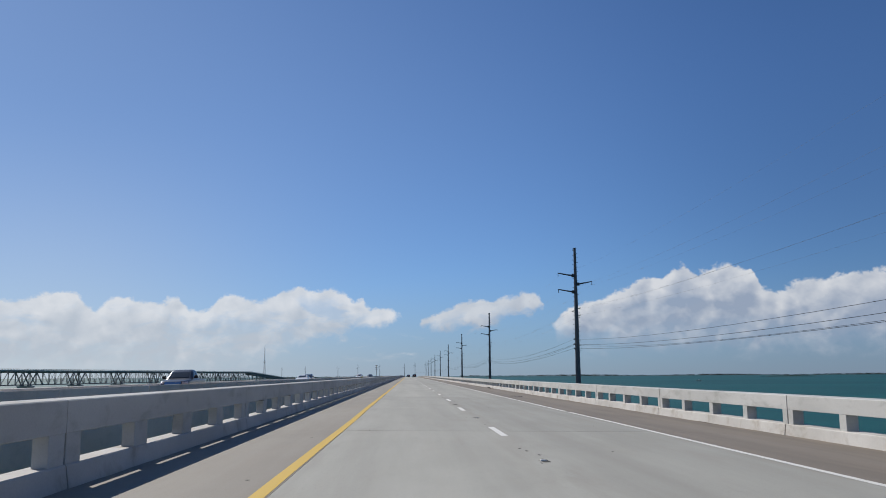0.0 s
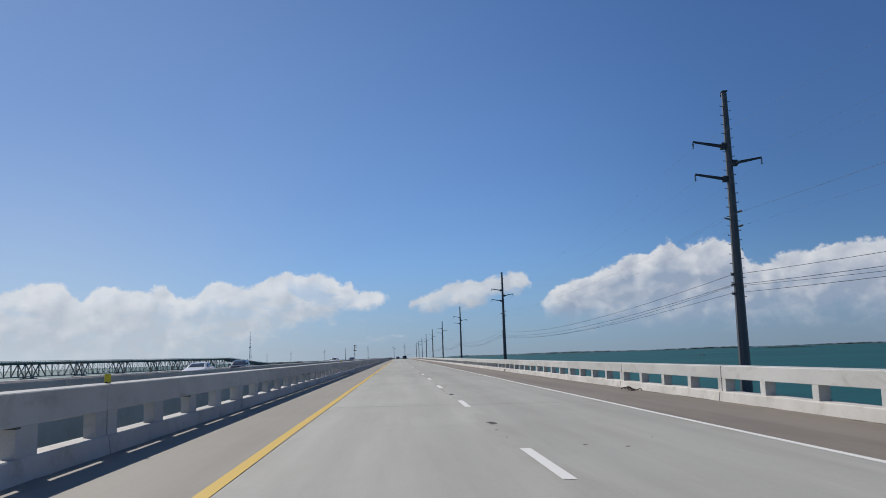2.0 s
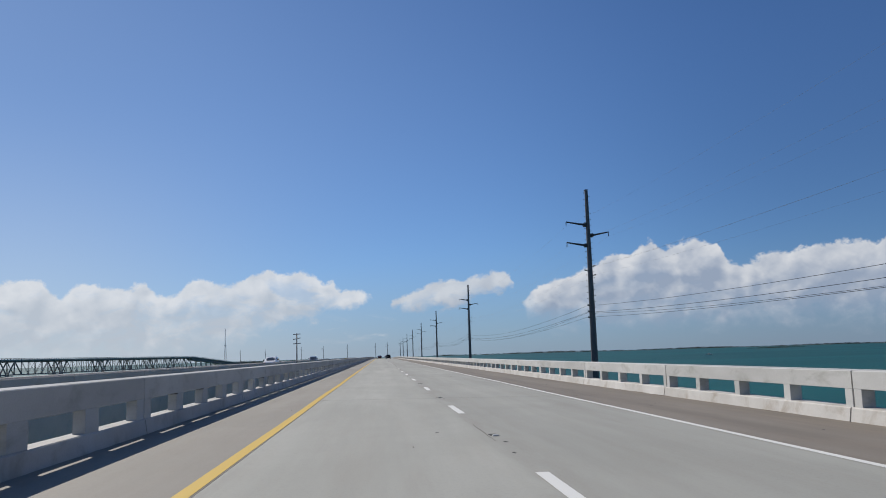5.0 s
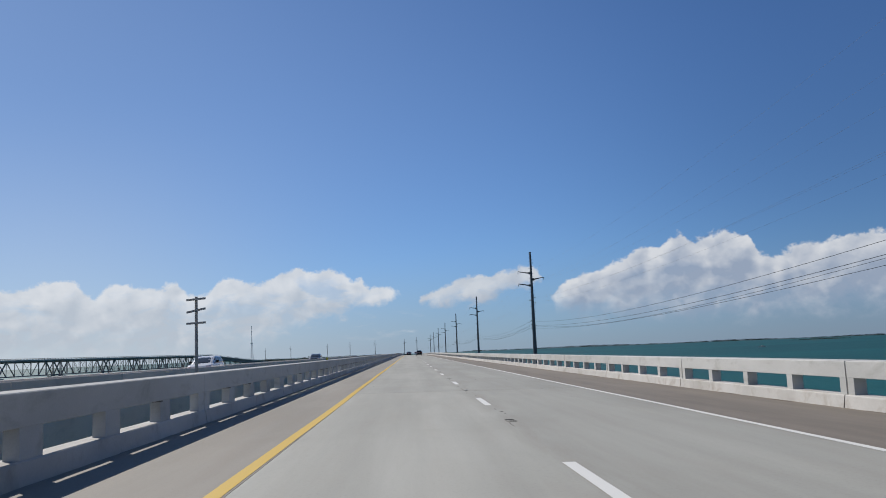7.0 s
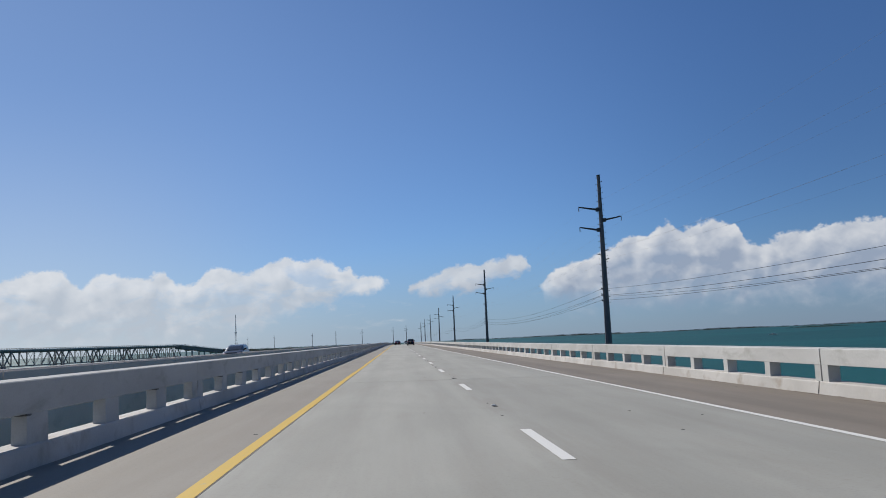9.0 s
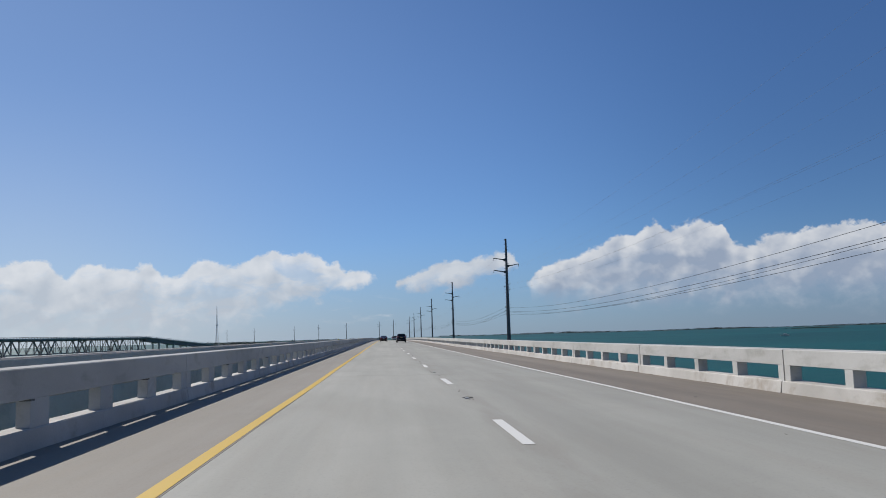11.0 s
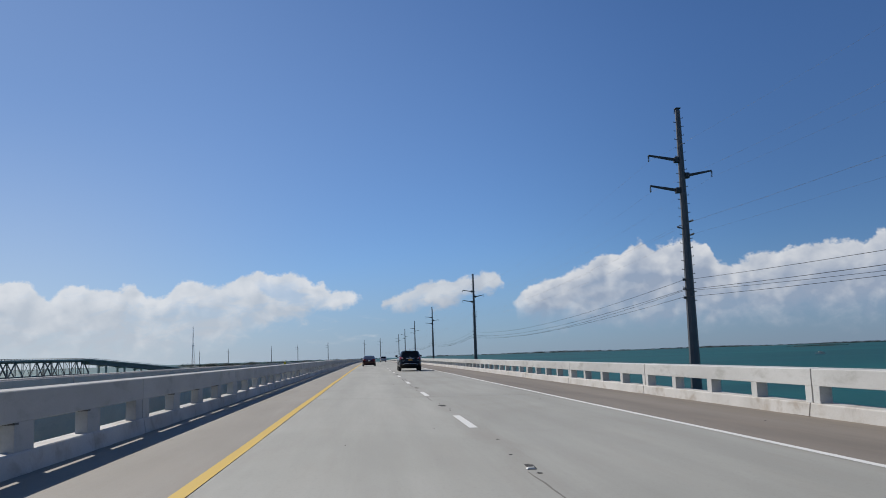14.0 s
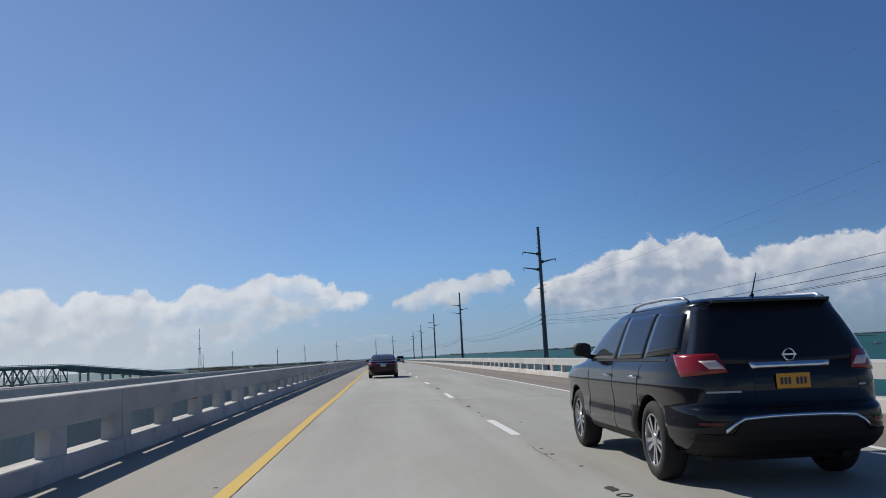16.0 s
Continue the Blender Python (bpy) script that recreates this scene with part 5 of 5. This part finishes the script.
for i in range(26):
    y = rnd.uniform(-12, 510)
    part("lane_crack", crack(y, y + rnd.uniform(1.2, 4.2), 5000 + i), M_CRACK, deck)
for i, (a, b) in enumerate(((75.2, 78.2), (28.6, 30.8), (393.0, 394.9))):
    part("lane_crack", crack(a, b, 6000 + i), M_CRACK, deck)
M_GRIT = plain("dirt_and_grit", (0.13, 0.105, 0.08), 0.95, grain=0.4, scale=25)
for i in range(190):
    y = rnd.uniform(-10, 520)
    part("grit_patch", blot(X_RIGHT - rnd.uniform(0.12, 0.2), y, rnd.uniform(0.02, 0.085), rnd.uniform(0.15, 1.1), 3000 + i, 0.006), M_GRIT, deck, "strip of dirt along the curb")


def build_scrap():
    ob = thing("tyre_scrap", "torn black strip of tyre tread lying by the parapet", "debris")
    rnd = random.Random(17)
    for k in range(6):
        bm = bmesh.new()
        rows = []
        x0, bend, high = -0.13 + 0.05 * k, rnd.uniform(-0.03, 0.03), 0.13 * math.sin(0.5 + 0.42 * k) + rnd.uniform(-0.015, 0.015)
        a, b = 0.42 - rnd.uniform(0, 0.06), -0.42 + rnd.uniform(0, 0.2)
        for i in range(13):
            t = i / 12
            y = a + (b - a) * t
            lift = 0.012 + high * max(0.0, math.sin(0.5 + t * 2.7)) * (1 - 0.6 * t) + 0.012 * math.sin(11 * t + k)
            c, w = x0 + bend * math.sin(2.8 * t) + 0.02 * math.sin(7 * t + k), 0.036 * (1 - 0.4 * t) + 0.006 * math.sin(13 * t + k)
            rows.append([(c - w, y, lift), (c - w * 0.7, y, lift + 0.014), (c + w * 0.7, y, lift + 0.016), (c + w, y, lift + 0.002), (c, y, lift - 0.006)])
        loft(bm, rows, True, True, True)
        bmesh.ops.recalc_face_normals(bm, faces=bm.faces)
        part("tread_strip", bm, M_SCRAP, ob)
    bm = bmesh.new()
    tube_path(bm, [(0.06, -0.36, 0.02), (0.14, -0.42, 0.06), (0.2, -0.47, 0.05), (0.17, -0.52, 0.015)], 0.018, 6)
    part("cord", bm, M_SCRAP, ob)
    ob.matrix_basis = pose(8.1, 69.35, deck_z(8.1, 69.35), 0, 0, 14)
    ob = thing("rubber_strip", "flat black rubber strip on the shoulder", "debris")
    bm = bmesh.new()
    tube_path(bm, [(-0.3, 0.42, 0.01), (-0.1, 0.15, 0.018), (0.1, -0.15, 0.014), (0.3, -0.42, 0.01)], 0.014, 6)
    part("strip", bm, M_SCRAP, ob)
    ob.matrix_basis = pose(6.52, 35.05, deck_z(6.52, 35.05))
    ob = thing("litter", "small dark twist of litter on the curb edge", "debris")
    bm = bmesh.new()
    tube_path(bm, [(0, 0, 0.0), (0.03, 0.02, 0.09), (0.02, 0.03, 0.17)], 0.025, 6)
    tube_path(bm, [(0.02, 0.03, 0.12), (0.12, 0.02, 0.18)], 0.018, 6)
    part("scrap", bm, M_SCRAP, ob)
    ob.matrix_basis = pose(8.36, 106.4, deck_z(8.36, 106.4))


build_scrap()

# ---- reflectors on the inner parapet ----
M_AMBER = plain("amber_reflector", (0.60, 0.50, 0.02), 0.4)


def build_reflector(y):
    ob = thing("parapet_reflector", "small yellow-green delineator on top of the parapet", "reflector", "parapet delineators")
    bm = bmesh.new()
    add_box(bm, -0.045, 0.045, -0.012, 0.012, 0.0, 0.13, 0.006)
    part("plate", bm, M_AMBER, ob)
    bm = bmesh.new()
    add_box(bm, -0.035, 0.035, -0.035, 0.035, 0.0, 0.012, 0.002)
    part("foot", bm, M_BLACK_TRIM, ob)
    ob.matrix_basis = pose(X_LEFT - 0.09, y, Z_L + 0.982 + drop(y))


for y in (52.6, 102.7, 229.5, 384.5, 441.0):
    build_reflector(y)

# ---- boat far out ----
def build_boat():
    ob = thing("motor_boat", "small white motor boat far out on the sea", "boat")
    bm = bmesh.new()
    loft(bm, [[(sx * w, y, z) for sx, z in ((-1, 1.0), (-0.75, -0.3), (0.75, -0.3), (1, 1.0))] for y, w in ((-4.0, 1.25), (0.0, 1.35), (2.4, 0.95), (4.2, 0.1))], True, True, True)
    part("hull", bm, M_MARKER, ob)
    bm = bmesh.new()
    add_box(bm, -0.8, 0.8, -1.6, 1.2, 0.98, 2.1, 0.15)
    part("cabin", bm, M_MARKER, ob)
    ob.matrix_basis = pose(389, 1100, WATER + 0.05, 0, 0, 70)


build_boat()

# ---- islands, woods, mast ----
M_SAND = concrete("island_ground", (0.06, 0.063, 0.056), (0.09, 0.09, 0.08), (0.07, 0.085, 0.06), 0.5)


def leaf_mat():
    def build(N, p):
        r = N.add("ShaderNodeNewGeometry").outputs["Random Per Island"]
        # leaf greens pulled darker and bluer, distance haze put into the colour
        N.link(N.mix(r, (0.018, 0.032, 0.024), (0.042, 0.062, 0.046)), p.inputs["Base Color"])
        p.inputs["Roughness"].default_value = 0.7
    return shader("hazed_leaves", build)


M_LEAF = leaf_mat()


def island(name, label, xs, y_of, width, z):
    bm = bmesh.new()
    rows = []
    for x in xs:
        y = y_of(x)
        rows.append([(x, y - 6, WATER - 1), (x, y, WATER + 0.3), (x, y + 5, z), (x, y + width, z), (x, y + width + 5, WATER - 1)])
    loft(bm, rows, False)
    bmesh.ops.recalc_face_normals(bm, faces=bm.faces)
    tagged(new(name, mesh_of(name, bm, M_SAND)), label, "island", kind="structure")


def woods(name, label, spots, seed):
    """Trees as clouds of small leaf clumps on short stems: (x, y, z, height, spread)."""
    rnd = random.Random(seed)
    verts, faces = [], []
    for x, y, z, h, sp in spots:
        size = max(0.35, h * 0.11)
        for i in range(4):
            a = rnd.uniform(0, 6.28)
            b = len(verts)
            verts += [(x + 0.08 * h * math.cos(a) - 0.05, y, z - 0.3), (x + 0.08 * h * math.cos(a) + 0.1, y + 0.1, z - 0.3), (x + 0.3 * sp * math.cos(a), y + 0.3 * sp * math.sin(a), z + h * 0.6)]
            faces.append((b, b + 1, b + 2))
        for i in range(90):
            a, u, v = rnd.uniform(0, 6.283), rnd.random() ** 0.5, rnd.random()
            lobe = 1 + 0.35 * math.sin(3 * a + x) * math.cos(2 * v + y)
            cx = x + sp * u * lobe * math.cos(a)
            cy = y + sp * u * lobe * math.sin(a)
            cz = z + h * (0.15 + 0.85 * v * (1 - 0.55 * u * u) * lobe ** 0.5)
            b = len(verts)
            for k in range(4):
                verts.append((cx + rnd.uniform(-1, 1) * size, cy + rnd.uniform(-1, 1) * size, cz + rnd.uniform(-0.8, 0.8) * size))
            faces += [(b, b + 1, b + 2), (b, b + 2, b + 3), (b + 1, b + 3, b + 2)]
    me = bpy.data.meshes.new(name)
    me.from_pydata(verts, [], faces)
    me.materials.append(M_LEAF)
    tagged(new(name, me), label, "trees", kind="stuff")


def shore(x):
    return 1236 + 0.0009 * (x + 20) ** 2 + 12 * math.sin(x * 0.03)


island("ground", "low sandy island at the end of the bridges", [-190 + 10 * i for i in range(26)], lambda x: shore(x), 500, -7.4)
rt = random.Random(4)
spots = []
for i in range(190):
    x = rt.uniform(-185, -28)
    y = shore(x) + rt.uniform(4, 160)
    if abs(x - old_x(min(y, 1500))) < 9:
        continue
    h = rt.uniform(2.5, 6.0) * (1.25 if rt.random() < 0.15 else 1.0)
    spots.append((x, y, -7.5, h, h * rt.uniform(0.6, 1.0)))
for i in range(60):
    x = rt.uniform(12, 48)
    y = shore(x) + rt.uniform(4, 60)
    h = rt.uniform(2.0, 4.0)
    spots.append((x, y, -7.5, h, h * 0.9))
woods("woods", "low scrubby green mangrove trees along the island shore", spots, 21)

island("mangrove_key", "low dark mangrove key out in the bay", [1040 + 8 * i for i in range(21)], lambda x: 2400 + 10 * math.sin(x * 0.05), 40, WATER + 0.4)
spots = []
for i in range(120):
    x = rt.uniform(1045, 1195)
    h = rt.uniform(1.6, 3.4) * (0.5 + 0.7 * math.sin((x - 1040) / 160 * math.pi))
    spots.append((x, 2400 + 10 * math.sin(x * 0.05) + rt.uniform(3, 30), WATER + 0.3, h, h * 1.7))
woods("key_scrub", "dark green mangrove scrub on a low key", spots, 24)
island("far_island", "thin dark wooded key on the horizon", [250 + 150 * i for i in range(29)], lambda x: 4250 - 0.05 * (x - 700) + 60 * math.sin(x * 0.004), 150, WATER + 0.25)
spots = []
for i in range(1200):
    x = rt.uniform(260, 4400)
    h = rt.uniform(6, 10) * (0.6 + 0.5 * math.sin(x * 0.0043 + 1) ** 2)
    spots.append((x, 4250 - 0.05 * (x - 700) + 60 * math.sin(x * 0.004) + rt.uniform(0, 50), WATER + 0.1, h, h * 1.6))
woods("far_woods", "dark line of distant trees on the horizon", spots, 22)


def build_mast():
    ob = thing("radio_mast", "slender grey lattice radio mast on the far island", "mast")
    # mast steel made paler, standing in for haze and its backlit side
    m_steel = plain("hazed_mast_steel", (0.72, 0.70, 0.68), 0.6, 0.2)
    def leg(k, z):
        w = 5.0 - 3.4 * min(1, z / 48) if z < 48 else 1.6 - 1.2 * (z - 48) / 44
        a = 2 * math.pi * k / 3 + 0.4
        return (w * math.cos(a), w * math.sin(a), z)
    levels = [0, 8, 16, 24, 32, 40, 48, 56, 64, 72, 80, 92]
    for k in range(3):
        bm = bmesh.new()
        for a, b in zip(levels, levels[1:]):
            add_tube(bm, leg(k, a), leg(k, b), 0.28 if a < 48 else 0.22, n=6)
        part("leg", bm, m_steel, ob)
    for a, b in zip(levels, levels[1:]):
        bm = bmesh.new()
        for k in range(3):
            add_tube(bm, leg(k, a), leg((k + 1) % 3, b), 0.13, n=5)
            add_tube(bm, leg((k + 1) % 3, a), leg(k, b), 0.13, n=5)
            add_tube(bm, leg(k, b), leg((k + 1) % 3, b), 0.13, n=5)
        part("bracing", bm, m_steel, ob)
    bm = bmesh.new()
    add_tube(bm, (0, 0, 46), (0, 0, 48.5), 3.0, n=12)
    part("platform", bm, m_steel, ob)
    ob.matrix_basis = pose(-402, 2352, WATER + 0.6)


build_mast()
island("mast_island", "low wooded key under the radio mast", [-440 + 30 * i for i in range(16)], lambda x: 2310 + 15 * math.sin(x * 0.02), 160, WATER + 1.0)
spots = []
for i in range(160):
    x = rt.uniform(-430, 0)
    h = rt.uniform(4, 8)
    spots.append((x, 2310 + 15 * math.sin(x * 0.02) + rt.uniform(8, 40), WATER + 0.6, h, h * 1.2))
woods("key_woods", "low dark green trees on a distant key", spots, 23)
